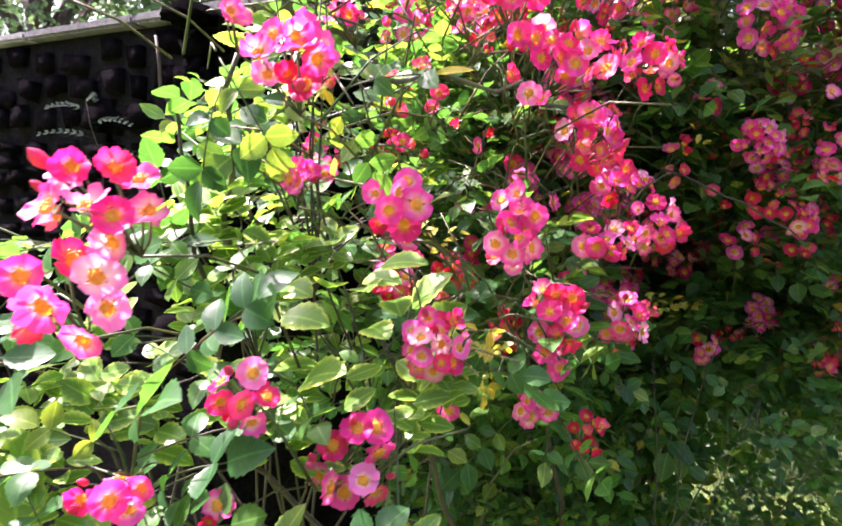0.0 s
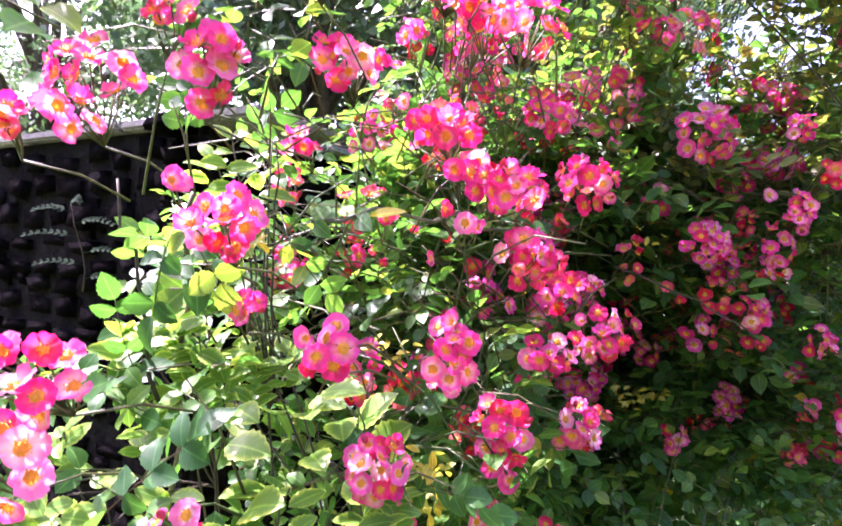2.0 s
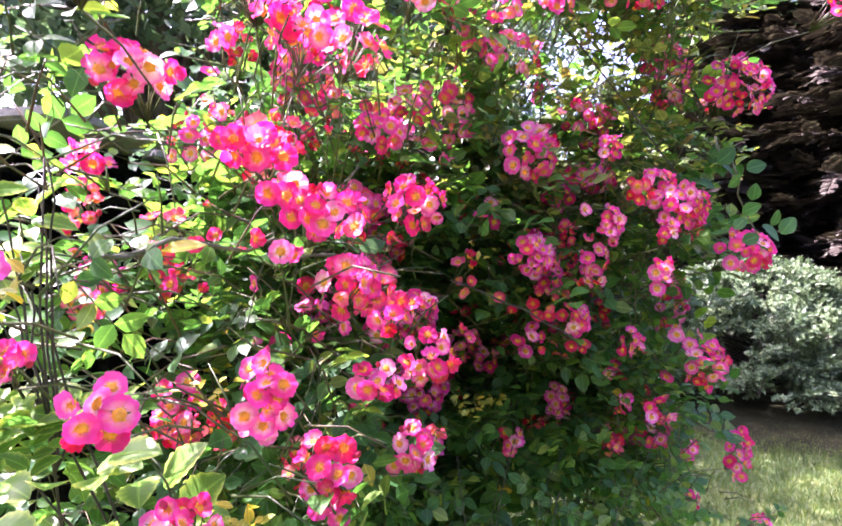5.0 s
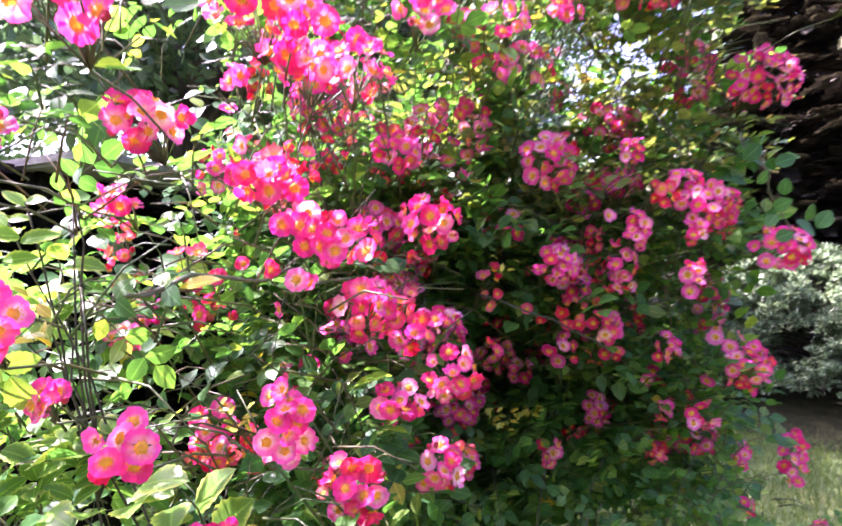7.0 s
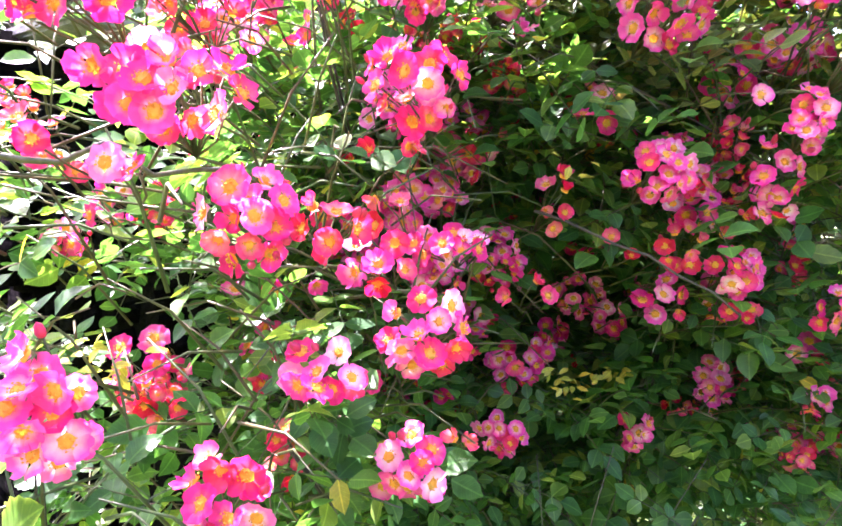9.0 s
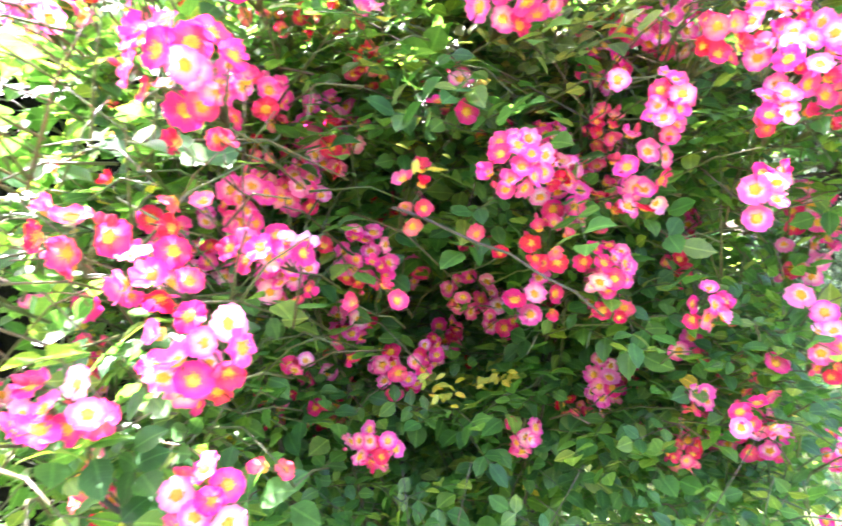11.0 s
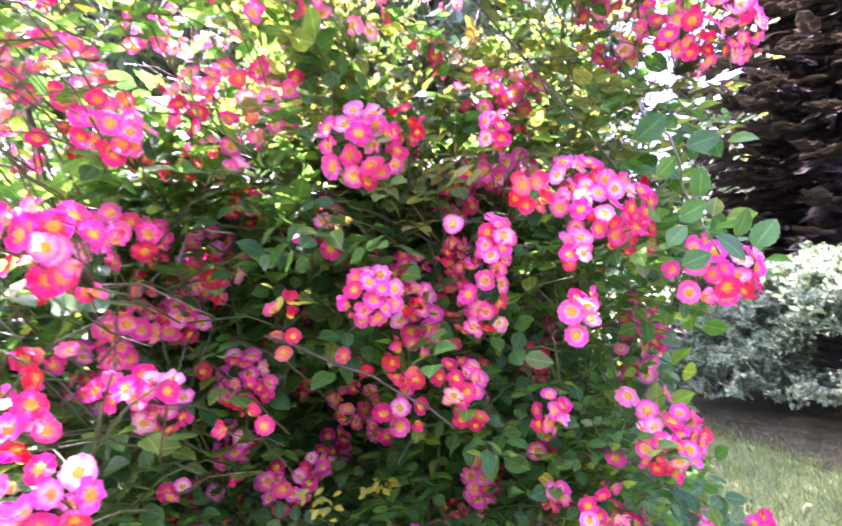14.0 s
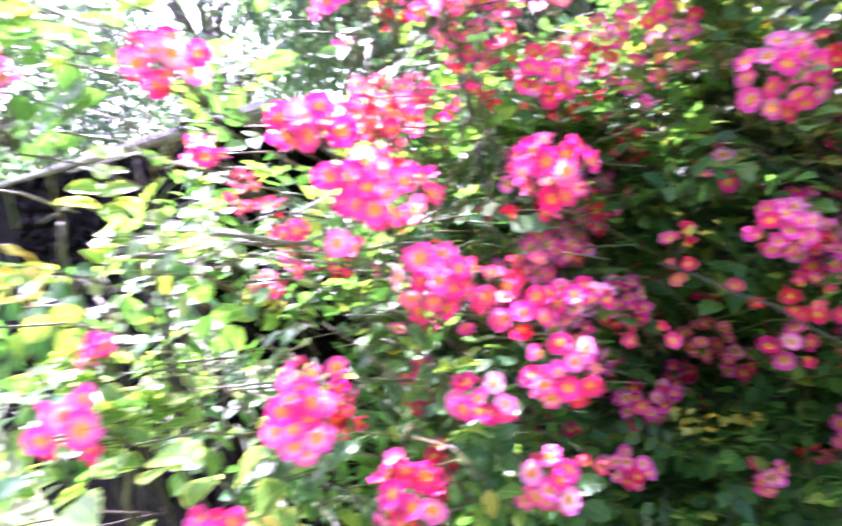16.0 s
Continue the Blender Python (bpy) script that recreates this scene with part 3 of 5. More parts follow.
def in_bush(x, z):
    """The outline of the bush seen from its face."""
    if x < -0.42 + 0.05 * noise.noise(Vector((1, 4, z * 8))):
        return False
    if x < -0.27 and z > 1.42:
        return z > 1.68 and x > -0.36
    edge = 1.2 + 0.9 * max(0, 1.25 - z) - 0.1 * math.exp(-((z - 1.45) / 0.09) ** 2)
    if x > min(edge, 1.5) + 0.07 * noise.noise(Vector((3, 1, z * 7))):
        return False
    top = 2.42 + 0.12 * noise.noise(Vector((x * 5, 2, 7))) if x > 0.62 else 2.08 + 0.5 * max(0, x)
    return z < top


leaf_rng = random.Random(11)
blades, stems, young_lit_blades = Pile(), Pile(), Pile()
LEAF_ARR = [(np.concatenate(b.v), b.f, np.concatenate(b.uv), np.concatenate(s.v), s.f) for b, s in LEAF_KINDS]


def put_leaf(m, kind, pile):
    bv, bf, uv, sv, sf = LEAF_ARR[kind]
    r, t = np.array(m.to_3x3()), np.array(m.translation)
    pile.add(bv @ r.T + t, bf, uv)
    stems.add(sv @ r.T + t, sf)


near_leaves = []
sunny = [k for k in range(FACE) if TRUSSES[k][0] < 0.42 and TRUSSES[k][1] < 1.0 and TRUSSES[k][2] < 1.82]
SUNNY = np.array([TRUSSES[k] for k in sunny]), np.array([SPANS[k] for k in sunny])
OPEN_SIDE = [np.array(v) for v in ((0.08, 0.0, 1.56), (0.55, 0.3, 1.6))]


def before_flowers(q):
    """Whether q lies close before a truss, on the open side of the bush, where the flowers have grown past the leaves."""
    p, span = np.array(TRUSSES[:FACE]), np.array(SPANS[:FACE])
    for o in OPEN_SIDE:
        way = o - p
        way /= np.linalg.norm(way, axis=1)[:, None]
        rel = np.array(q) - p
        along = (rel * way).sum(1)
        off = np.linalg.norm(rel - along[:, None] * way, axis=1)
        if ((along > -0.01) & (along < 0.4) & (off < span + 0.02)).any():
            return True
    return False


def sunward(q):
    """Whether q would shade one of the trusses on the sunny side of the bush; the foliage is open there."""
    p, span = SUNNY
    rel = np.array(q) - p
    along = rel @ np.array(SUN_DIR)
    off = np.linalg.norm(rel - along[:, None] * np.array(SUN_DIR), axis=1)
    return bool(((along > 0.015) & (along < 0.6) & (off < span + 0.025)).any())


def past_edge(q):
    """Outside the lawn side of the bush."""
    return q.z > 1.5 and q.x > 0.37 + 0.82 * q.y


def in_hollow(q):
    """The dark hollow under the hanging front of the bush."""
    return 0.03 < q.x < 0.6 and q.y < 1.08 and q.z < 1.2 - 0.4 * (q.y - 0.75)


def in_gap(q):
    """The open air before the wall, beside the bush."""
    return q.x < -0.35 * q.y - 0.015 and q.y < 1.4 and 1.47 - 0.1 * (q.y - 0.5) < q.z < 1.75


def in_sun_lane(q):
    """The lane by which the sun reaches the low front of the bush; few leaves grow across it."""
    drop = (q.y - 0.72) * SUN_DIR.z / SUN_DIR.y
    x, z = q.x - drop * SUN_DIR.x / SUN_DIR.z, q.z - drop
    return drop > 0.07 and -0.2 < x < 0.48 and 1.12 < z < 1.75


def shoot(p, d, length, count, rng, keep=False, face=(-0.3, -0.1), loose=0.45, grow=1.0):
    """A leafy shoot from p along d with count leaves set alternately."""
    d = d.normalized()
    tip = p + d * length
    if in_gap(tip) or in_gap(p) or past_edge(tip) or tip.z > 2.32 and rng.random() < 0.75:
        return
    mid = p.lerp(tip, 0.5) + Vector((0, 0, 0.12 * length))
    stems.add(*tube([p, mid, tip], [0.0018, 0.0014, 0.0008], 4))
    side = d.cross(Vector((0, 0, 1))).normalized()
    for k in range(count):
        s = (k + 0.6) / count
        q = p.lerp(mid, s * 2) if s < 0.5 else mid.lerp(tip, s * 2 - 1)
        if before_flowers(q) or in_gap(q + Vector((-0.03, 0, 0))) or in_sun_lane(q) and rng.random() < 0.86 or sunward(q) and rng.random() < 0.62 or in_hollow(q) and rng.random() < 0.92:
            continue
        way = (side * (1 if k % 2 else -1) * rng.uniform(0.5, 1.1) + d * rng.uniform(0.2, 0.8) + Vector((rng.gauss(0, 0.3), rng.gauss(0, 0.3) - 0.15, rng.gauss(0, 0.3) + 0.1))).normalized()
        up = (Vector((rng.gauss(face[0], loose), rng.gauss(face[1], loose), 1.0))).normalized()
        xa = way.cross(up).normalized()
        m = Matrix.Translation(q) @ Matrix((xa, way, xa.cross(way))).transposed().to_4x4() @ Matrix.Scale(grow * rng.uniform(0.75, 1.2), 4)
        if keep and len(near_leaves) < 300:
            near_leaves.append((m, rng.randrange(8)))
        else:
            # high crown leaves take the yellower copy that carries the backlight
            young = q.x > 0.42 and q.z > 1.8 + 0.16 * noise.noise(q * 5) - 0.12 * (q.x - 0.4) and rng.random() < 0.6
            put_leaf(m @ Matrix.Scale(0.82, 4) if young else m, rng.randrange(10), young_lit_blades if young else blades)


made = 0
while made < 900:
    x, z = leaf_rng.uniform(-0.62, 1.5), leaf_rng.uniform(0.35, 2.45)
    if not in_bush(x, z):
        continue
    if x < 0.12 and z < 1.45:
        continue
    if 0.68 < x < 1.15 and z < 0.98 and leaf_rng.random() < 0.8 or x > 0.05 and z < 1.18 and leaf_rng.random() < 0.86:
        continue
    if x > 0.3 and noise.noise(Vector((x * 5.5, 3.3, z * 5.5))) < -0.12 and leaf_rng.random() < 0.85:
        continue
    y, sure = front(x, z)
    deep = leaf_rng.random()
    back = leaf_rng.uniform(0.0, 0.1) if deep < 0.45 else leaf_rng.uniform(0.1, 0.55)
    if x > 0.5 and z > 1.9:
        if leaf_rng.random() < 0.62:
            continue
        back = leaf_rng.uniform(0.0, 0.16)
    if sure < 0.2 and deep < 0.3:
        back += 0.1
    if x < 0.45 and z > 1.1:
        if leaf_rng.random() > (0.5 if x > 0.1 else 0.34):
            continue
        back = leaf_rng.uniform(0.0, 0.1)
    p = Vector((x, y + 0.06 + back, z))
    if z > 1.4 and x < -0.4 * p.y - 0.02 and not (z > 1.68 and back < 0.12 and leaf_rng.random() < 0.5):
        continue
    if z > 1.85 and x < 0.6 and leaf_rng.random() < 0.3:
        continue
    d = Vector((leaf_rng.gauss(0, 0.6), leaf_rng.gauss(-0.5, 0.5), leaf_rng.gauss(0.25, 0.5)))
    if d.length < 0.1:
        continue
    shoot(p, d, leaf_rng.uniform(0.08, 0.2), leaf_rng.randint(3, 6), leaf_rng, keep=(y < 0.75 and back < 0.05 and leaf_rng.random() < 0.4), face=(-0.3, -0.5), grow=1.08 if x > 0.5 else 1.0)
    made += 1

# the low sunlit shoulder of the bush before the wall: a slope of leaves turned to the light
made = 0
while made < 76:
    x, z = leaf_rng.uniform(-0.42, 0.24), leaf_rng.uniform(1.08, 1.47)
    if x > 0.02 and z < 1.25:
        continue
    if z > 1.4 and x < -0.2 or -0.34 < x < 0.02 and z > 1.16 and leaf_rng.random() < 0.72:
        continue
    p = Vector((x, 0.55 + 1.05 * (z - 1.2) + 0.3 * max(0, x + 0.05) + abs(leaf_rng.gauss(0.0, 0.03)), z))
    d = Vector((leaf_rng.gauss(-0.1, 0.6), leaf_rng.gauss(-0.4, 0.5), leaf_rng.gauss(0.3, 0.4)))
    shoot(p, d, leaf_rng.uniform(0.1, 0.17), 3, leaf_rng, keep=(z > 1.05 and p.y < 0.75), face=(-0.35, -0.75), loose=0.35, grow=1.05)
    made += 1

# the curtain of leaves beside the open gap before the wall
made = 0
while made < 36:
    y, x, z = leaf_rng.uniform(0.66, 1.0), leaf_rng.uniform(-0.4, 0.4), leaf_rng.uniform(1.38, 2.05)
    if x < -0.36 * y + 0.015 + 0.04 * noise.noise(Vector((2, 5, z * 9))):
        continue
    if z > 1.96 + 0.2 * max(0.0, x + 0.1):
        continue
    d = Vector((leaf_rng.gauss(0, 0.6), leaf_rng.gauss(-0.4, 0.5), leaf_rng.gauss(0.3, 0.4)))
    shoot(Vector((x, y, z)), d, leaf_rng.uniform(0.08, 0.15), 3, leaf_rng, face=(-0.2, -0.3), loose=0.45, grow=1.1)
    made += 1

# sunlit leaves further back, over the corner of the wall
made = 0
while made < 30:
    y, z = leaf_rng.uniform(0.92, 1.35), leaf_rng.uniform(1.45, 2.08)
    x = leaf_rng.uniform(-0.34 * y + 0.03, 0.12)
    d = Vector((leaf_rng.gauss(-0.2, 0.6), leaf_rng.gauss(-0.4, 0.5), leaf_rng.gauss(0.3, 0.4)))
    shoot(Vector((x, y, z)), d, leaf_rng.uniform(0.08, 0.16), 3, leaf_rng, face=(-0.3, -0.2), loose=0.45, grow=1.1)
    made += 1

# shaded leaves behind the gap, and the dense shoulder behind the high trusses
made = 0
while made < 150:
    if made < 45:
        y, z = leaf_rng.uniform(1.05, 1.35), leaf_rng.uniform(1.05, 1.6)
        x = leaf_rng.uniform(-0.36 * y + 0.05, 0.15)
    else:
        x, y, z = leaf_rng.uniform(0.05, 0.62), leaf_rng.uniform(1.28, 1.6), leaf_rng.uniform(1.62, 2.12)
    d = Vector((leaf_rng.gauss(0, 0.6), leaf_rng.gauss(-0.4, 0.5), leaf_rng.gauss(0.3, 0.4)))
    shoot(Vector((x, y, z)), d, leaf_rng.uniform(0.08, 0.18), 4, leaf_rng, face=(-0.2, -0.4), loose=0.45, grow=1.1)
    made += 1

# the fresh green side of the bush towards the lawn
made = 0
while made < 130:
    x, z = leaf_rng.uniform(0.92, 1.42), leaf_rng.uniform(0.95, 1.68)
    if x > 1.12 + 0.5 * max(0.0, 1.3 - z) - 0.12 * max(0.0, z - 1.4):
        continue
    d = Vector((leaf_rng.gauss(0.0, 0.6), leaf_rng.gauss(-0.3, 0.5), leaf_rng.gauss(0.3, 0.4)))
    shoot(Vector((x, leaf_rng.uniform(1.1, 1.34), z)), d, leaf_rng.uniform(0.06, 0.12), 4, leaf_rng, face=(0.1, -0.6), loose=0.45, grow=0.82)
    made += 1

# the airy crown over the lawn side, young leaves against the light, some of it in their colour
made = 0
while made < 100:
    x, y, z = leaf_rng.uniform(0.5, 1.18), leaf_rng.uniform(1.1, 1.55), leaf_rng.uniform(1.92, 2.5)
    if made >= 80:
        x, y, z = leaf_rng.uniform(0.8, 1.08), leaf_rng.uniform(1.15, 1.3), leaf_rng.uniform(2.04, 2.28)
    d = Vector((leaf_rng.gauss(0, 0.6), leaf_rng.gauss(-0.4, 0.5), leaf_rng.gauss(0.4, 0.4)))
    shoot(Vector((x, y, z)), d, leaf_rng.uniform(0.1, 0.2), leaf_rng.randint(3, 5), leaf_rng, face=(-0.3, -0.3), grow=0.95)
    made += 1

# young leaves on the outermost high canes, lit from behind, with backlight also in their colour
made = 0
while made < 48:
    y = leaf_rng.uniform(0.95, 1.35)
    x, z = 0.334 + 0.82 * y - leaf_rng.uniform(-0.03, 0.28), leaf_rng.uniform(1.86, 2.34)
    d = Vector((leaf_rng.gauss(0, 0.5), leaf_rng.gauss(-0.4, 0.5), leaf_rng.gauss(0.4, 0.4)))
    shoot(Vector((x, y, z)), d, leaf_rng.uniform(0.08, 0.15), leaf_rng.randint(3, 5), leaf_rng, face=(-0.3, -0.3), grow=0.85)
    made += 1

# leaves before the corner of the wall, and the thin crown of the bush
made = 0
while made < 210:
    if made >= 168:
        x, y, z = leaf_rng.uniform(0.0, 0.45), leaf_rng.uniform(0.95, 1.3), leaf_rng.uniform(1.88, 2.22)
    elif made >= 150:
        x, y, z = leaf_rng.uniform(-0.2, 0.04), leaf_rng.uniform(0.75, 1.05), leaf_rng.uniform(1.25, 1.6)
    elif made < 26:
        x, y, z = leaf_rng.uniform(0.0, 0.27), leaf_rng.uniform(0.88, 1.3), leaf_rng.uniform(1.4, 2.02)
    elif made > 108:
        x, y, z = leaf_rng.uniform(0.85, 1.32), leaf_rng.uniform(1.0, 1.35), leaf_rng.uniform(1.98, 2.34)
    else:
        x, y, z = leaf_rng.uniform(0.4, 1.1), leaf_rng.uniform(0.95, 1.5), leaf_rng.uniform(1.95, 2.42)
    d = Vector((leaf_rng.gauss(0, 0.6), leaf_rng.gauss(-0.4, 0.5), leaf_rng.gauss(0.3, 0.4)))
    shoot(Vector((x, y, z)), d, leaf_rng.uniform(0.08, 0.16), leaf_rng.randint(3, 5), leaf_rng)
    made += 1

# the dense shaded heart of the bush
heart_rng = random.Random(13)
made = 0
while made < 830:
    x, z = heart_rng.uniform(0.05, 1.25), heart_rng.uniform(0.2, 2.3)
    if not in_bush(x, z):
        continue
    if x < 0.45 and z > 1.85 or z > 2.05 or x > 0.7 and z > 1.88 or z < 1.1 and heart_rng.random() < (0.8 if 0.68 < x < 1.15 and z < 0.98 else 0.45):
        continue
    y = max(front(x, z)[0] + heart_rng.uniform(0.22, 0.6), (1.0 if x > 0.45 else 1.15) + 0.25 * heart_rng.random())
    shoot(Vector((x, y, z)), Vector((heart_rng.gauss(0, 0.7), heart_rng.gauss(-0.2, 0.6), heart_rng.gauss(0.2, 0.5))), heart_rng.uniform(0.1, 0.22), heart_rng.randint(4, 7), heart_rng)
    made += 1

# the shaded back of the bush
made = 0
while made < 260:
    x, y, z = heart_rng.uniform(0.15, 1.3), heart_rng.uniform(1.45, 1.8), heart_rng.uniform(0.3, 2.0)
    if x > 0.93 * y - 0.2 or x > 0.75 and z < 1.0:
        continue
    shoot(Vector((x, y, z)), Vector((heart_rng.gauss(0, 0.7), heart_rng.gauss(-0.2, 0.6), heart_rng.gauss(0.2, 0.5))), heart_rng.uniform(0.1, 0.22), heart_rng.randint(4, 6), heart_rng, face=(0.0, -0.8), loose=0.5, grow=1.5)
    made += 1

# the flank that turns away behind the face, over the lawn
made = 0
while made < 70:
    y, z = heart_rng.uniform(1.12, 1.75), heart_rng.uniform(0.3, 2.3)
    x = 0.93 * y - 0.16 - abs(heart_rng.gauss(0, 0.1)) + 0.06 * noise.noise(Vector((4, y * 6, z * 6)))
    if z > 1.9 + 0.5 * (1.75 - y):
        continue
    shoot(Vector((x, y, z)), Vector((heart_rng.gauss(0.3, 0.6), heart_rng.gauss(-0.3, 0.6), heart_rng.gauss(0.2, 0.5))), heart_rng.uniform(0.08, 0.2), heart_rng.randint(4, 6), heart_rng)
    made += 1

# large single leaves that hang out over the gap
for at, way, up in (((-0.2, 0.64, 1.575), (-0.25, -0.25, -0.9), (-0.2, -1, 0.1)), ((-0.265, 0.64, 1.725), (-1, -0.25, 0.05), (0, -0.7, 0.7)), ((-0.2, 0.63, 1.6), (0.5, -0.2, -0.7), (-0.1, -1, 0.5)), ((-0.24, 0.62, 1.15), (-0.3, -0.6, 0.3), (-0.2, -0.5, 1))):
    way = Vector(way).normalized()
    xa = way.cross(Vector(up)).normalized()
    m = Matrix.Translation(at) @ Matrix((xa, way, xa.cross(way))).transposed().to_4x4() @ Matrix.Scale(1.12, 4)
    near_leaves.insert(0, (m, 1))

part("foliage", blades.mesh("foliage", LEAF), rose, ROSE_INV, "dense glossy green rose leaves", "stuff")
part("young_foliage", young_lit_blades.mesh("young_foliage", YOUNG_LIT_LEAF), rose, ROSE_INV, "thin young crown leaves, the backlight put into their yellow-green", "stuff")
part("stem_tangle", stems.mesh("stem_tangle", STALK), rose, ROSE_INV, "thin green leaf stalks and shoots", "stuff")
for m, k in near_leaves[:300]:
    part("leaf", FINE_KINDS[k], rose, ROSE_INV @ m)

# canes: from the rootstock up and over, and the arching side canes
cane_rng = random.Random(21)


def cane(a, b, sag, r0, r1, mat=CANE, steps=10, wobble=0.012):
    part("cane", mesh_from("cane", *tube(bend(a, b, sag, steps, wobble, cane_rng), list(np.linspace(r0, r1, steps + 1)), 7), mat), rose, ROSE_INV)


back_trusses = [p for p in TRUSSES[:FACE] if p[1] > 0.95]
for k in range(14):
    a = (0.45 + cane_rng.uniform(-0.3, 0.3), 1.5 + cane_rng.uniform(-0.1, 0.15), 0.0)
    tx, ty, tz = back_trusses[(k * 17 + 3) % len(back_trusses)]
    cane(a, (tx, ty + 0.2, tz - 0.02), cane_rng.uniform(0.08, 0.2), cane_rng.uniform(0.004, 0.0075), 0.0018, CANE if k % 3 else GREEN_CANE)
for tx, ty, tz in ((-0.2, 0.6, 1.22), (-0.02, 0.7, 1.3), (0.2, 0.9, 1.3), (-0.1, 0.62, 1.05)):
    cane((tx + 0.4, 1.45, 0.0), (tx, ty, tz), 0.1, 0.008, 0.003, CANE)
cane((-0.28, 0.9, 1.1), (-0.2, 0.7, 1.62), 0.02, 0.005, 0.003, GREEN_CANE)
cane((-0.05, 0.62, 1.59), (0.2, 0.75, 1.6), 0.01, 0.0028, 0.002, GREEN_CANE)
cane((0.05, 1.78, 2.36), (0.8, 1.42, 2.3), 0.01, 0.012, 0.006)

for a, b in (((0.2, 1.32, 1.98), (0.74, 1.22, 1.64)), ((0.3, 1.28, 1.95), (0.7, 1.3, 1.72)), ((0.42, 1.24, 1.86), (0.9, 1.2, 1.62)), ((0.5, 1.12, 1.56), (0.76, 1.04, 1.43)), ((0.75, 1.2, 2.2), (1.05, 1.05, 1.75)), ((0.25, 1.16, 1.75), (0.56, 1.22, 1.69))):
    cane(a, b, 0.015, 0.0024, 0.0014, CANE, 7, 0.004)
cane((-0.235, 0.72, 1.36), (-0.285, 0.69, 1.63), 0.0, 0.003, 0.0015)

for k in range(7):
    x = cane_rng.uniform(0.25, 1.1)
    cane((x + cane_rng.uniform(-0.15, 0.15), cane_rng.uniform(1.0, 1.3), 0.25), (x + cane_rng.uniform(-0.2, 0.2), cane_rng.uniform(0.92, 1.12), cane_rng.uniform(0.95, 1.35)), 0.02, 0.0026, 0.0006, CANE, 8, 0.012)

# broad leaves that hang about the outermost truss, on one drooping shoot
v, f = leaflet(0.042, 0.029, True, 0.15, 0.12)
SINGLE = with_uv(mesh_from("rose_leaf", v, f, LEAF_OB), leaf_uv(len(v)))
edge_rng = random.Random(17)
cane((0.985, 0.93, 1.86), (1.07, 0.9, 1.66), 0.01, 0.0024, 0.0012, GREEN_CANE, 6)
for x, y, z in ((1.075, 0.879, 1.682), (1.094, 0.872, 1.667), (1.04, 0.867, 1.682), (1.004, 0.88, 1.705), (0.986, 0.881, 1.672), (0.981, 0.892, 1.755), (1.018, 0.886, 1.79), (1.0, 0.875, 1.648), (1.03, 0.88, 1.73), (0.96, 0.9, 1.8), (0.975, 0.89, 1.715)):
    way = Vector((edge_rng.uniform(-0.2, 0.9), -0.25, edge_rng.uniform(-0.7, 0.9) if x < 1.05 else 0.9)).normalized()
    xa = way.cross(Vector((edge_rng.gauss(0, 0.3), -1.0, 0.35))).normalized()
    part("leaf", SINGLE, rose, ROSE_INV @ Matrix.Translation((x, y, z)) @ Matrix((xa, way, xa.cross(way))).transposed().to_4x4() @ Matrix.Scale(edge_rng.uniform(0.75, 1.15), 4))

# yellowing leaf clumps low in the bush
v, f = leaflet(0.018, 0.009, False, 0.25, 0.1)
YELLOWED_MESH = with_uv(mesh_from("yellowed_leaf", v, f, YELLOWED), leaf_uv(len(v)))
for x, y, z, n in ((0.568, 1.2, 1.278, 9), (0.678, 1.28, 1.261, 9), (0.092, 0.655, 1.313, 9), (0.543, 1.06, 1.623, 4), (-0.098, 0.56, 1.567, 7), (0.04, 0.82, 1.42, 8), (0.1, 0.68, 1.25, 8)):
    for k in range(n * 2):
        way = Vector((edge_rng.gauss(0, 0.7), edge_rng.gauss(-0.4, 0.4), edge_rng.gauss(0.3, 0.6))).normalized()
        xa = way.cross(Vector((edge_rng.gauss(0, 0.4), -0.6, 1.0))).normalized()
        at = Vector((x, y, z)) + Vector((edge_rng.gauss(0, 0.016), edge_rng.gauss(0, 0.012), edge_rng.gauss(0, 0.014)))
        part("leaf", YELLOWED_MESH, rose, ROSE_INV @ Matrix.Translation(at) @ Matrix((xa, way, xa.cross(way))).transposed().to_4x4() @ Matrix.Scale(edge_rng.uniform(0.8, 1.3), 4), "small yellowed leaf")

# a spray that hangs from an arching cane out over the path
near = Pile()
hub = Vector((0.373, 0.183, 1.716))
near.add(*tube([(1.05, 0.95, 2.2), (0.85, 0.65, 2.18), (0.6, 0.35, 2.02), (0.45, 0.2, 1.84), (0.4, 0.184, 1.76), hub], [0.003, 0.003, 0.0026, 0.002, 0.0014, 0.0012], 6))
spray = ((0.359, 0.185, 1.742), (0.369, 0.186, 1.698), (0.363, 0.185, 1.724), (0.357, 0.189, 1.702))
for p in spray + ((0.396, 0.189, 1.694), (0.412, 0.2, 1.756)):
    near.add(*tube([hub, hub.lerp(Vector(p), 0.5) + Vector((0, 0, 0.004)), p], [0.0011, 0.0009, 0.0008], 5))
over = part("flower_truss", near.mesh("flower_truss", STALK), rose, ROSE_INV)
for p in spray:
    part("bud", GREEN_BUD, over, Matrix.Translation(p) @ frame_to((Vector(p) - hub).normalized()), "closed green bud")
for p, out in (((0.396, 0.189, 1.692), (-0.35, -0.7, -0.2)), ((0.412, 0.2, 1.758), (-0.5, -0.5, 0.2))):
    part("flower", FLOWERS[2], over, Matrix.Translation(p) @ frame_to(out, 1.0))
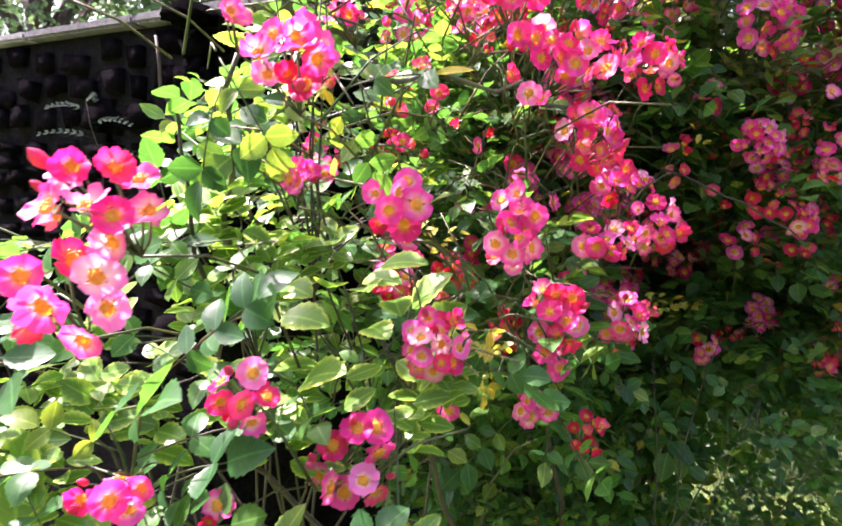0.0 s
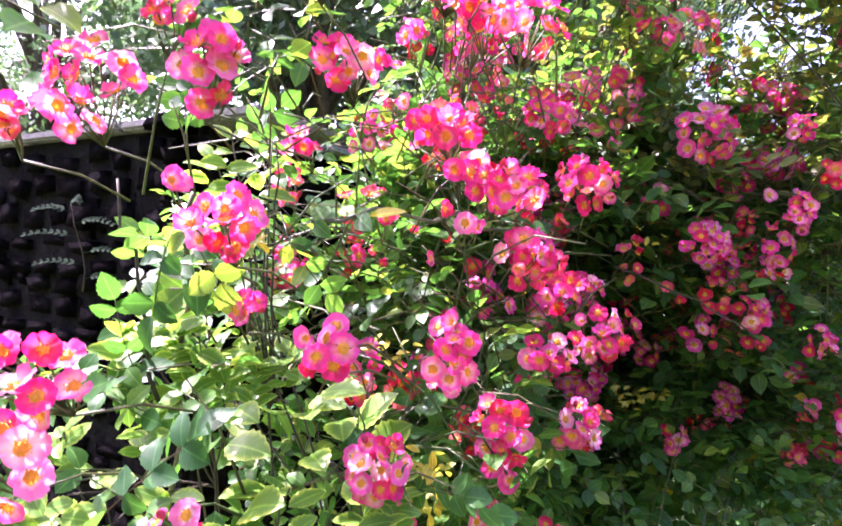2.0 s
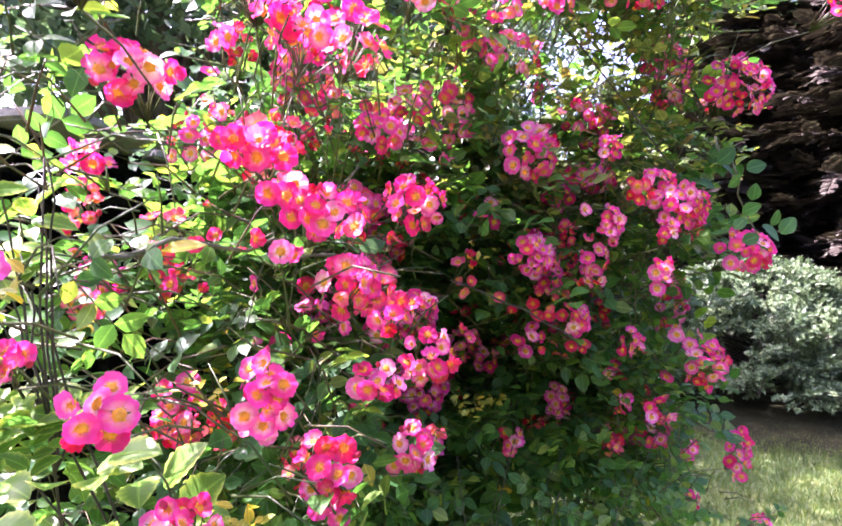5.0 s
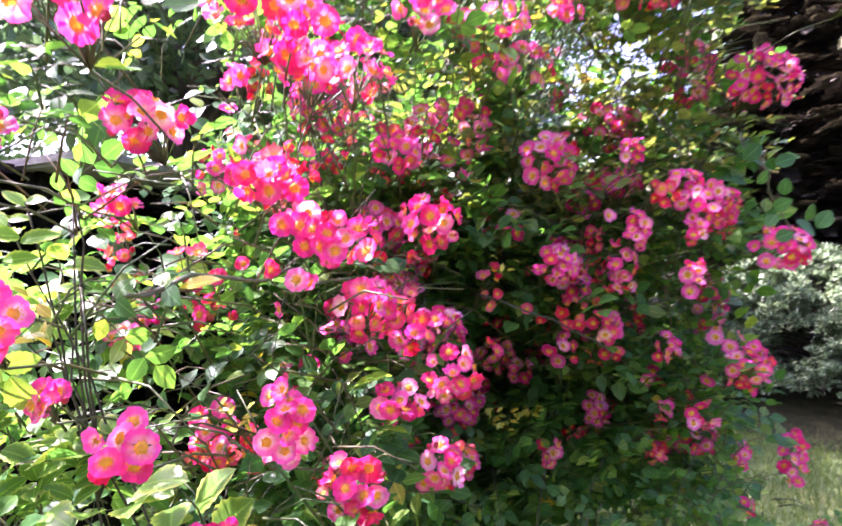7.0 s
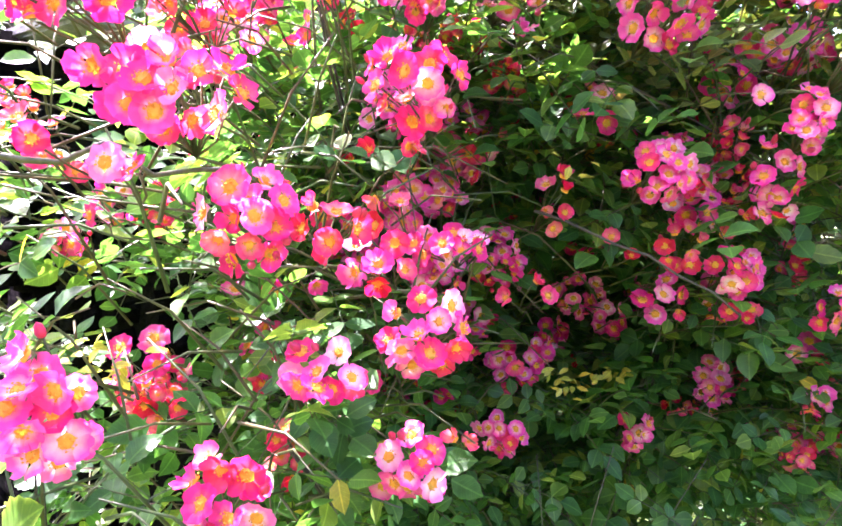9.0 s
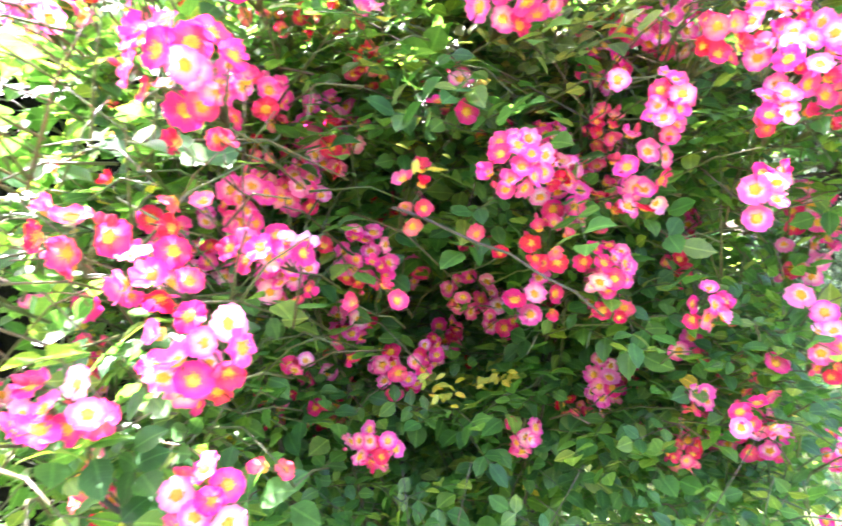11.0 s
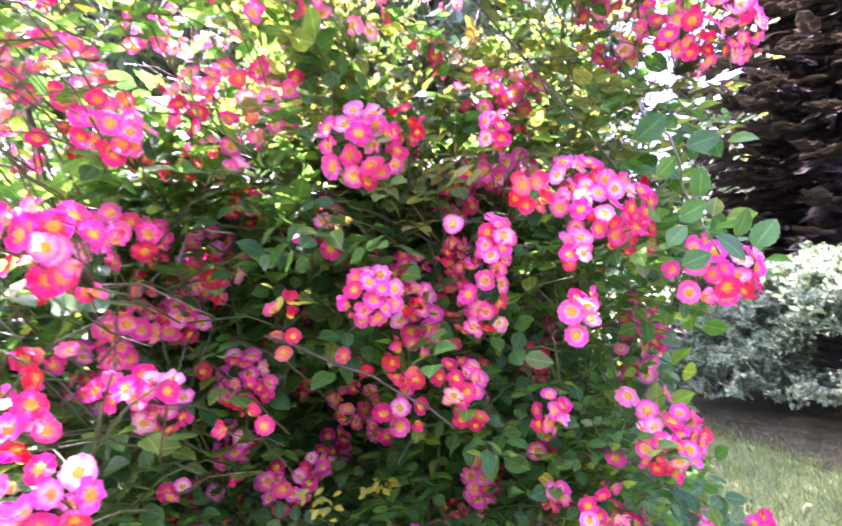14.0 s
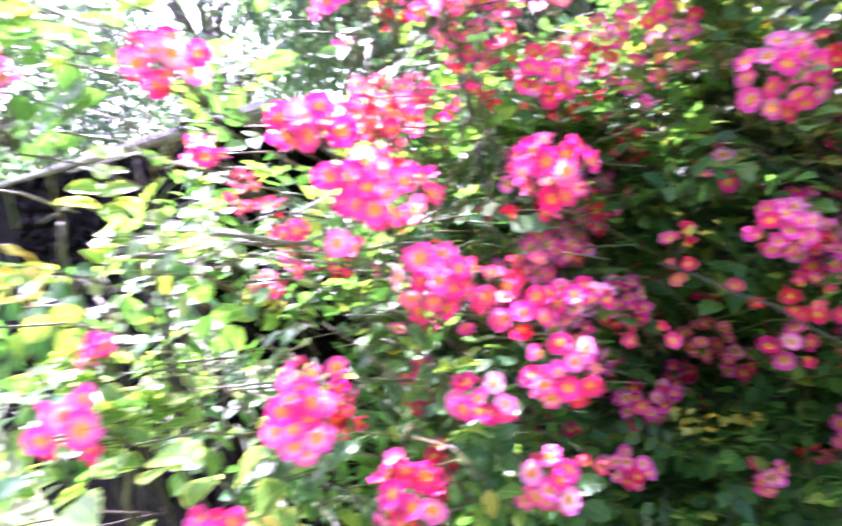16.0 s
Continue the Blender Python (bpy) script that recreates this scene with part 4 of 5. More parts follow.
for p, way, size in (((0.385, 0.19, 1.775), (-0.75, 0.15, -0.45), 1.25), ((0.4, 0.19, 1.78), (-0.3, 0.1, 0.4), 1.0), ((0.392, 0.186, 1.74), (0.7, -0.1, 0.4), 0.9)):
    way = Vector(way).normalized()
    xa = way.cross(Vector((0.2, -0.7, 0.8))).normalized()
    part("leaf", SINGLE, rose, ROSE_INV @ Matrix.Translation(p) @ Matrix((xa, way, xa.cross(way))).transposed().to_4x4() @ Matrix.Scale(size, 4))

# ---- ground and grass ----
ground = thing("ground", "rough sunlit lawn with bare patches", "ground", kind="structure",
               data=mesh_from("ground", [(-60, -60, 0), (60, -60, 0), (60, 60, 0), (-60, 60, 0)], [(0, 1, 2, 3)], SOIL))
# Earth strip under the spruce, widened so its dark tone stands for lawn shade.
DARK_PATCH = Vector((6.2, 5.5, 0))


def patch_edge(a):
    return 2.2 + 0.16 * math.sin(3 * a + 0.5) + 0.1 * math.sin(7 * a) + 0.05 * math.sin(13 * a + 2)


patch_verts, patch_faces = [(0, 0, 0.05)], []
for ring, (k, h) in enumerate(((0.5, 0.05), (0.85, 0.035), (1.0, 0.004))):
    for n in range(72):
        a = n * math.pi / 36
        r = patch_edge(a) * k
        patch_verts.append((r * math.cos(a), r * math.sin(a), h + 0.02 * k * (1 - k) * math.sin(9 * a + ring)))
for n in range(72):
    m = (n + 1) % 72
    patch_faces.append((0, 1 + n, 1 + m))
    for ring in range(2):
        b = 1 + ring * 72
        patch_faces.append((b + n, b + 72 + n, b + 72 + m, b + m))
thing("planting_bed", "bare soil under the silver spruce, darkened for shade on the lawn", "ground", tuple(DARK_PATCH), kind="structure", data=mesh_from("planting_bed", patch_verts, patch_faces, SHADE_EARTH))

g_rng = np.random.default_rng(3)
count = 90000
gx, gy = g_rng.uniform(1.2, 6.6, count), g_rng.uniform(1.8, 6.4, count)
angle, off = np.arctan2(gy - DARK_PATCH.y, gx - DARK_PATCH.x), np.hypot(gx - DARK_PATCH.x, gy - DARK_PATCH.y)
edge = 2.2 + 0.16 * np.sin(3 * angle + 0.5) + 0.1 * np.sin(7 * angle) + 0.05 * np.sin(13 * angle + 2)
keep = (off > edge - g_rng.uniform(0.0, 1.0, count) ** 1.6) | (g_rng.random(count) < 0.12)
gx, gy = gx[keep], gy[keep]
count = len(gx)
ga, gh, gw = g_rng.uniform(0, 6.28, count), g_rng.uniform(0.025, 0.075, count), g_rng.uniform(0.002, 0.004, count)
lean = g_rng.uniform(-0.04, 0.04, (count, 2))
gv = np.empty((count, 3, 3))
gv[:, 0] = np.stack((gx + gw * np.cos(ga), gy + gw * np.sin(ga), np.zeros(count)), 1)
gv[:, 1] = np.stack((gx - gw * np.cos(ga), gy - gw * np.sin(ga), np.zeros(count)), 1)
gv[:, 2] = np.stack((gx + lean[:, 0], gy + lean[:, 1], gh), 1)
me = bpy.data.meshes.new("grass")
me.from_pydata(gv.reshape(-1, 3), [], np.arange(count * 3).reshape(-1, 3).tolist())
me.materials.append(GRASS)
thing("grass", "short tufted lawn grass, partly dry", "grass", kind="stuff", data=me)

# ---- the dark stone wall ----
WALL_A, WALL_B, WALL_C, WALL_H = Vector((-3.9, 3.77, 0)), Vector((-0.42, 1.43, 0)), Vector((1.0, 3.14, 0)), 1.86
stone_rng = random.Random(8)


def stone_mesh(seed):
    rng = random.Random(seed)
    bm = bmesh.new()
    bmesh.ops.create_cube(bm, size=1.0)
    bmesh.ops.bevel(bm, geom=bm.edges[:], offset=0.24, segments=2, affect="EDGES")
    for v in bm.verts:
        v.co += Vector((rng.uniform(-1, 1), rng.uniform(-1, 1), rng.uniform(-1, 1))) * 0.06
    for f in bm.faces:
        f.smooth = True
    me = bpy.data.meshes.new("stone")
    bm.to_mesh(me)
    bm.free()
    me.materials.append(STONE)
    return me


STONES = [stone_mesh(k) for k in range(8)]


def wall(name, a, b, stones_from, fine=1.0):
    d = b - a
    L, ang = d.length, math.degrees(math.atan2(d.y, d.x))
    body = bmesh.new()
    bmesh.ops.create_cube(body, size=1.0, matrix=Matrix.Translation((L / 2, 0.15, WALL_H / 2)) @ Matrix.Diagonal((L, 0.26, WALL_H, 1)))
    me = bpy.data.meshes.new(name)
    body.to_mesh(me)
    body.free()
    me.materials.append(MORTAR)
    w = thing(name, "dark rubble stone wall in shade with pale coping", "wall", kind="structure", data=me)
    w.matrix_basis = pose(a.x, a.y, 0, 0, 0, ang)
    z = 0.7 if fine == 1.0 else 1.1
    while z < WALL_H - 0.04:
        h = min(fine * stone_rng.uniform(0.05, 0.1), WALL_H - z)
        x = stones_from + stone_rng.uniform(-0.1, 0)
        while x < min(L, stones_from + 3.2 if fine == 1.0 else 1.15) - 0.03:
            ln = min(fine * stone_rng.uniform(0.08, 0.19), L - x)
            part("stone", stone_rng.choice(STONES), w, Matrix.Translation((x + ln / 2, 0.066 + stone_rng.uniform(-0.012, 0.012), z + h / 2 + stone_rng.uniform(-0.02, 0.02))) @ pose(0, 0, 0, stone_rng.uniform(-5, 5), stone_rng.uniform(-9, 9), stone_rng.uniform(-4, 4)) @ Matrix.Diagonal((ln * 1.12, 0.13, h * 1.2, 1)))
            x += ln
        z += h
    x, end, lift = 0.0, L + (0.2 if fine == 1.0 else 0.0), 0.0 if fine == 1.0 else 0.004
    while x < end - 0.05:
        ln = min(stone_rng.uniform(0.4, 0.6), end - x)
        bm = bmesh.new()
        bmesh.ops.create_cube(bm, size=1.0, matrix=Matrix.Translation((x + ln / 2, 0.14, WALL_H + 0.016 + lift)) @ Matrix.Diagonal((ln - 0.008, 0.31, 0.026, 1)))
        bmesh.ops.bevel(bm, geom=bm.edges[:], offset=0.007, segments=2, affect="EDGES")
        me = bpy.data.meshes.new("coping_slab")
        bm.to_mesh(me)
        bm.free()
        me.materials.append(COPING)
        part("coping_slab", me, w, None, "pale grey stone coping slab")
        x += ln
    return w


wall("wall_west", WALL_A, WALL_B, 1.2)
# Added run hidden behind the bush; it keeps bright lawn out of the gaps.
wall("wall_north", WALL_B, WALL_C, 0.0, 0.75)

# ---- conifers, trees and far woods ----
def needle_twigs(pile, p, d, length, rng, width=0.016):
    """A feathery spray from p along d: a spine of narrow crossed blades on both sides."""
    d = d.normalized()
    side = d.cross(Vector((0, 0, 1)))
    side = side.normalized() if side.length > 0.1 else Vector((1, 0, 0))
    up = side.cross(d)
    n = max(4, int(length / 0.03))
    for k in range(n):
        s = k / n
        q = p + d * length * s - Vector((0, 0, 0.15 * length * s * s))
        for sg in (-1, 1):
            w = (side * sg * rng.uniform(0.6, 1.0) + d * rng.uniform(0.5, 1.0) + up * rng.uniform(-0.25, 0.3)).normalized()
            ln = length * 0.42 * (1 - 0.75 * s) * rng.uniform(0.7, 1.2) + 0.03
            a = w.cross(up).normalized() * width
            e = q + w * ln - Vector((0, 0, 0.1 * ln))
            m = q.lerp(e, 0.55)
            pile.add([q, m + a, e, m - a], [(0, 1, 2, 3)])


def conifer(name, label, x, y, height, radius, low, branches, mat, seed, twig, width, swell=0.75):
    rng = random.Random(seed)
    t = thing(name, label, "conifer", (x, y, 0), "dark conifers" if name == "dark_conifer" else "")
    part("trunk", mesh_from("trunk", *tube([(0, 0, 0), (0.02, 0, height * 0.5), (0, 0.02, height)], [0.05 + height * 0.018, 0.03 + height * 0.009, 0.01], 9), BARK), t)
    for k in range(branches):
        s = ((k + rng.random()) / branches) ** 1.25
        z = low + (height * 0.98 - low) * s
        reach = radius * (1 - s) ** swell * rng.uniform(0.75, 1.1) + 0.12
        a = k * 2.399 + rng.uniform(-0.3, 0.3)
        d = Vector((math.cos(a), math.sin(a), 0))
        p0 = Vector((0, 0, z))
        limb, needles = Pile(), Pile()
        limb.add(*tube([p0 + d * reach * q + Vector((0, 0, -reach * 0.28 * q + reach * 0.14 * q * q)) for q in (0, 0.35, 0.7, 1.0)], [0.02, 0.015, 0.009, 0.004], 4))
        n = len(limb.f)
        m = max(4, int(reach / 0.12))
        for j in range(m):
            q = 0.22 + 0.78 * (j + rng.random()) / m
            pp = p0 + d * reach * q + Vector((0, 0, -reach * 0.28 * q + reach * 0.14 * q * q))
            w = (d * rng.uniform(0.4, 1.0) + Vector((-d.y, d.x, 0)) * rng.uniform(-1, 1) + Vector((0, 0, rng.uniform(-0.4, 0.45))))
            needle_twigs(needles, pp, w, twig * rng.uniform(0.7, 1.3), rng, width)
        limb.add(np.concatenate(needles.v), needles.f)
        me = limb.mesh("branch", [BARK, mat], False)
        me.polygons.foreach_set("material_index", [0] * n + [1] * (len(limb.f) - n))
        part("branch", me, t)
    return t


def bough(needles, limb, p, d, length, rng, width):
    """A plump bough: side twigs that rise to all sides of a short axis, set with needles all round."""
    d = d.normalized()
    side = d.cross(Vector((0, 0, 1))).normalized()
    up = side.cross(d)
    def spine(q):
        return p + d * length * q + up * (0.2 * length * math.sin(q * 2.2)) - Vector((0, 0, 0.2 * length * q * q))
    limb.add(*tube([spine(q) for q in (0.0, 0.33, 0.66, 1.0)], [0.006, 0.005, 0.004, 0.002], 4))
    count = max(4, int(length / 0.06))
    for k in range(count + 1):
        q = 0.15 + 0.85 * k / count
        for turn in range(3):
            a = rng.uniform(-0.5, math.pi + 0.5)
            w = ((side * math.cos(a) + up * math.sin(a)) * (1.0 if k < count else 0.3) + d * rng.uniform(0.6, 1.1)).normalized()
            ln = (0.36 * length * math.sin(math.pi * min(1.0, 0.25 + 0.65 * q)) + 0.03) * rng.uniform(0.6, 1.2)
            root = spine(q)
            m = max(3, int(ln / 0.022))
            o = w.orthogonal().normalized()
            o2 = w.cross(o)
            for n in range(m):
                c = root + w * ln * n / m - Vector((0, 0, 0.15 * ln * (n / m) ** 2))
                b = n * 2.4 + rng.uniform(-0.5, 0.5)
                for b in (b, b + 2.1, b + 4.2):
                    r = o * math.cos(b) + o2 * math.sin(b)
                    e = c + (r + w * 0.9).normalized() * 0.036 * rng.uniform(0.8, 1.2)
                    t = w.cross(r) * width
                    needles.add([c - t, e, c + t], [(0, 1, 2)])


def spruce(x, y, height, radius, boughs, seed):
    """A wide low spruce: whorls of flat boughs that reach out, layer over layer."""
    rng = random.Random(seed)
    t = thing("silver_spruce", "silver-green spruce with drooping branches down to the lawn", "conifer", (x, y, 0))
    part("trunk", mesh_from("trunk", *tube([(0, 0, 0), (0.02, 0, height * 0.5), (0, 0.02, height)], [0.09, 0.05, 0.01], 9), BARK), t)
    for k in range(boughs):
        s = (k + rng.random()) / boughs
        z = 0.1 + (height - 0.2) * s
        reach = radius * (1 - s ** 1.8) ** 0.55 * rng.uniform(0.72, 1.08)
        a = k * 2.399 + rng.uniform(-0.35, 0.35)
        d = Vector((math.cos(a), math.sin(a), 0))
        across = Vector((-d.y, d.x, 0))
        root = Vector((0, 0, max(0.1, z - 0.2)))
        def limb_at(q):
            return root + d * reach * q + Vector((0, 0, (z - root.z) * q + 0.12 * math.sin(q * 3.1)))
        limb, needles = Pile(), Pile()
        limb.add(*tube([limb_at(q) for q in (0.0, 0.4, 0.7, 0.9)], [0.012, 0.008, 0.005, 0.003], 4))
        for j in range(14):
            q = rng.uniform(0.3, 0.95)
            w = d * rng.uniform(0.3, 1.0) + across * rng.uniform(-1.0, 1.0) + Vector((0, 0, rng.uniform(-0.1, 0.9)))
            bough(needles, limb, limb_at(q) + across * rng.uniform(-0.12, 0.12), w, rng.uniform(0.22, 0.38), rng, 0.011)
        n = len(limb.f)
        limb.add(np.concatenate(needles.v), needles.f)
        me = limb.mesh("branch", [CANE, NEEDLE], False)
        me.polygons.foreach_set("material_index", [0] * n + [1] * (len(limb.f) - n))
        part("branch", me, t)


spruce(6.3, 5.6, 1.65, 2.15, 120, 31)
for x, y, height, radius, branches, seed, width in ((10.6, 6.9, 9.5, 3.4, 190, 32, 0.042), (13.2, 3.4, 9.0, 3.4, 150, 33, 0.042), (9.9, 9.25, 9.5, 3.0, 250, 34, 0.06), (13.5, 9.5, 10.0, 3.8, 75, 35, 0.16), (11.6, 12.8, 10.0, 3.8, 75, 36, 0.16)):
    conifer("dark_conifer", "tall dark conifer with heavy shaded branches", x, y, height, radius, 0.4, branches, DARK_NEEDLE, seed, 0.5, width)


def leaf_cloud(rng, centres, radii, count, size):
    """Small leaves scattered through several uneven clumps."""
    k = rng.integers(0, len(centres), count)
    v = rng.normal(size=(count, 3))
    v /= np.linalg.norm(v, axis=1)[:, None]
    p = np.array(centres)[k] + v * (np.array(radii)[k] * rng.uniform(0.45, 1.05, count) ** 0.7)[:, None]
    a = rng.normal(size=(count, 3))
    a /= np.linalg.norm(a, axis=1)[:, None]
    b = np.cross(a, rng.normal(size=(count, 3)))
    b /= np.linalg.norm(b, axis=1)[:, None]
    s = (size * rng.uniform(0.6, 1.3, count))[:, None]
    q = np.stack((p - a * s, p + b * s * 0.55, p + a * s, p - b * s * 0.55), 1).reshape(-1, 3)
    return q, np.arange(count * 4).reshape(-1, 4).tolist()


def tree(name, label, x, y, height, spread, seed, count, size):
    rng = random.Random(seed)
    nrng = np.random.default_rng(seed)
    t = thing(name, label, "tree", (x, y, 0), "garden trees")
    part("trunk", mesh_from("trunk", *tube([(0, 0, 0), (0.06, 0.03, height * 0.25), (-0.03, 0.05, height * 0.5), (0, 0, height * 0.85)], [0.03 * height, 0.022 * height, 0.014 * height, 0.02], 9), BARK), t)
    centres, radii = [], []
    for k in range(26):
        a = k * 2.4
        z0 = height * rng.uniform(0.1, 0.6)
        e = Vector((math.cos(a) * spread * rng.uniform(0.45, 1), math.sin(a) * spread * rng.uniform(0.45, 1), z0 + height * rng.uniform(0.12, 0.35)))
        part("limb", mesh_from("limb", *tube(bend((0, 0, z0), e, 0.08 * height, 5, 0.05, rng), [0.09, 0.07, 0.05, 0.04, 0.03, 0.015], 6), BARK), t)
        centres.append(tuple(e))
        radii.append(spread * rng.uniform(0.3, 0.5))
    part("crown", mesh_from("crown", *leaf_cloud(nrng, centres, radii, count, size), TREE_LEAF, False), t, None, "", "stuff")


tree("broadleaf_tree", "leafy garden tree with pale backlit leaves behind the wall", -4.6, 8.0, 6.5, 2.0, 41, 16000, 0.05)
tree("broadleaf_tree", "leafy garden tree with pale backlit leaves behind the wall", -0.8, 7.3, 8.4, 2.2, 42, 30000, 0.075)
tree("broadleaf_tree", "leafy garden tree standing beyond the rose bush", 3.9, 10.4, 8.0, 2.6, 46, 26000, 0.07)
tree("broadleaf_tree", "leafy garden tree standing beyond the rose bush", 1.6, 10.5, 8.0, 2.6, 43, 20000, 0.06)
# Two added, unseen trees cast shade on the lawn strip and the spruce's left.
tree("broadleaf_tree", "slender leafy tree added beyond the rose bush to cast shade", 2.1, 6.2, 7.0, 0.85, 47, 24000, 0.11)
tree("broadleaf_tree", "slender leafy tree added beyond the rose bush to cast shade", 2.75, 7.15, 6.0, 0.8, 48, 14000, 0.11)
tree("broadleaf_tree", "leafy garden tree with pale backlit leaves behind the wall", -6.2, 5.4, 5.5, 1.8, 44, 10000, 0.06)

w_rng = np.random.default_rng(9)
ang = w_rng.uniform(0, 2 * math.pi, 90)
rad = w_rng.uniform(15, 22, 90)
centres = [(r * math.cos(a), r * math.sin(a), h) for a, r, h in zip(ang, rad, w_rng.uniform(0.6, 2.8, 90))]
sizes = list(w_rng.uniform(1.4, 3.0, 90))
for k in range(60):  # unseen tall clumps, added behind to block sky light from the bush
    a = math.radians(w_rng.uniform(190, 340))
    centres.append((9 * math.cos(a), 9 * math.sin(a), w_rng.uniform(0.5, 5.5)))
    sizes.append(w_rng.uniform(1.4, 2.2))
for k in range(50):  # the woods close up behind the conifers
    a = math.radians(w_rng.uniform(10, 41))
    r = w_rng.uniform(17, 20)
    centres.append((r * math.cos(a), r * math.sin(a), w_rng.uniform(1.0, 10.0)))
    sizes.append(w_rng.uniform(1.8, 2.8))
for k in range(14):
    a = math.radians(w_rng.uniform(41, 50))
    centres.append((18.5 * math.cos(a), 18.5 * math.sin(a), w_rng.uniform(1.0, 5.5)))
    sizes.append(w_rng.uniform(1.8, 2.8))
thing("far_woods", "distant belt of shrubs and trees round the garden", "woodland", kind="stuff",
      data=mesh_from("far_woods", *leaf_cloud(w_rng, centres, sizes, 80000, 0.22), TREE_LEAF, False))


# ---- small plants: a fern on the wall, and a variegated shrub among the rose ----
small_rng = random.Random(61)
fern = thing("wall_fern", "small pale fern growing out of the dark wall", "fern", (-0.8, 1.66, 1.42))
fern_stem = [Vector((0.012 * math.sin(q * 5), -0.06 * q, 0.24 * q)) for q in (0, 0.25, 0.5, 0.75, 1.0)]
part("stem", mesh_from("stem", *tube(fern_stem, [0.0022, 0.002, 0.0017, 0.0014, 0.001], 5), CANE), fern)
for k, (s0, side, span) in enumerate(((0.15, 1, 0.1), (0.3, -1, 0.11), (0.45, 1, 0.12), (0.62, -1, 0.12), (0.78, 1, 0.11), (0.9, -1, 0.08), (1.0, 0.4, 0.09))):
    frond = Pile()
    root = fern_stem[min(4, int(s0 * 4))].lerp(fern_stem[min(4, int(s0 * 4) + 1)], s0 * 4 % 1)
    def rib(q):
        return root + Vector((side * span * q, -0.03 * q, 0.05 * q - 0.05 * q * q))
    frond.add(*tube([rib(q) for q in (0, 0.5, 1.0)], [0.0012, 0.0009, 0.0005], 3))
    for q in np.linspace(0.22, 1.0, 7):
        for sg in (-1, 1):
            v, f = leaflet(0.021 * (1.1 - 0.45 * q), 0.008, False, 0.15, 0.0)
            way = Vector((side * 0.75, sg * 0.55 - 0.2, sg * 0.45 + small_rng.uniform(-0.15, 0.15))).normalized()
            xa = way.cross(Vector((small_rng.uniform(-0.3, 0.3), -0.7, 0.7))).normalized()
            m = Matrix.Translation(rib(q)) @ Matrix((xa, way, xa.cross(way))).transposed().to_4x4()
            frond.add([m @ Vector(p) for p in v], f, leaf_uv(len(v)))
    part("frond", frond.mesh("frond", FERN), fern)

shrub = thing("variegated_shrub", "cream-edged variegated shrub growing through the rose bush", "shrub", (-0.05, 1.1, 0))
SHRUB_LEAVES = []
for k in range(6):
    v, f = leaflet(0.036 + 0.003 * k, 0.023 + 0.002 * (k % 3), True, 0.1 + 0.12 * (k % 4), 0.12 * (k % 3) - 0.05)
    SHRUB_LEAVES.append((v, f, with_uv(mesh_from("leaf", v, f, VARIEGATED), leaf_uv(len(v)))))
shrub_rest, shrub_count = Pile(), 0
shrub_tips = [(0.02, 0.76, 1.38), (0.04, 0.72, 1.3)]
for k in range(11):
    y = small_rng.uniform(0.7, 0.86)
    shrub_tips.append((-0.36 * y + 0.03 + small_rng.uniform(0.0, 0.14), y, small_rng.uniform(1.45, 1.7)))
while len(shrub_tips) < 48:
    if len(shrub_tips) % 4:
        x, z = small_rng.uniform(-0.34, 0.06), small_rng.uniform(1.2, 1.46)
    else:
        x, z = small_rng.uniform(-0.42, 0.1), small_rng.uniform(1.1, 1.3)
    shrub_tips.append((x, 0.53 + 1.05 * (z - 1.2) + 0.3 * max(0, x + 0.05) + small_rng.uniform(-0.02, 0.03), z))
SHRUB_INV = Matrix.Translation((0.05, -1.1, 0))
mains = []
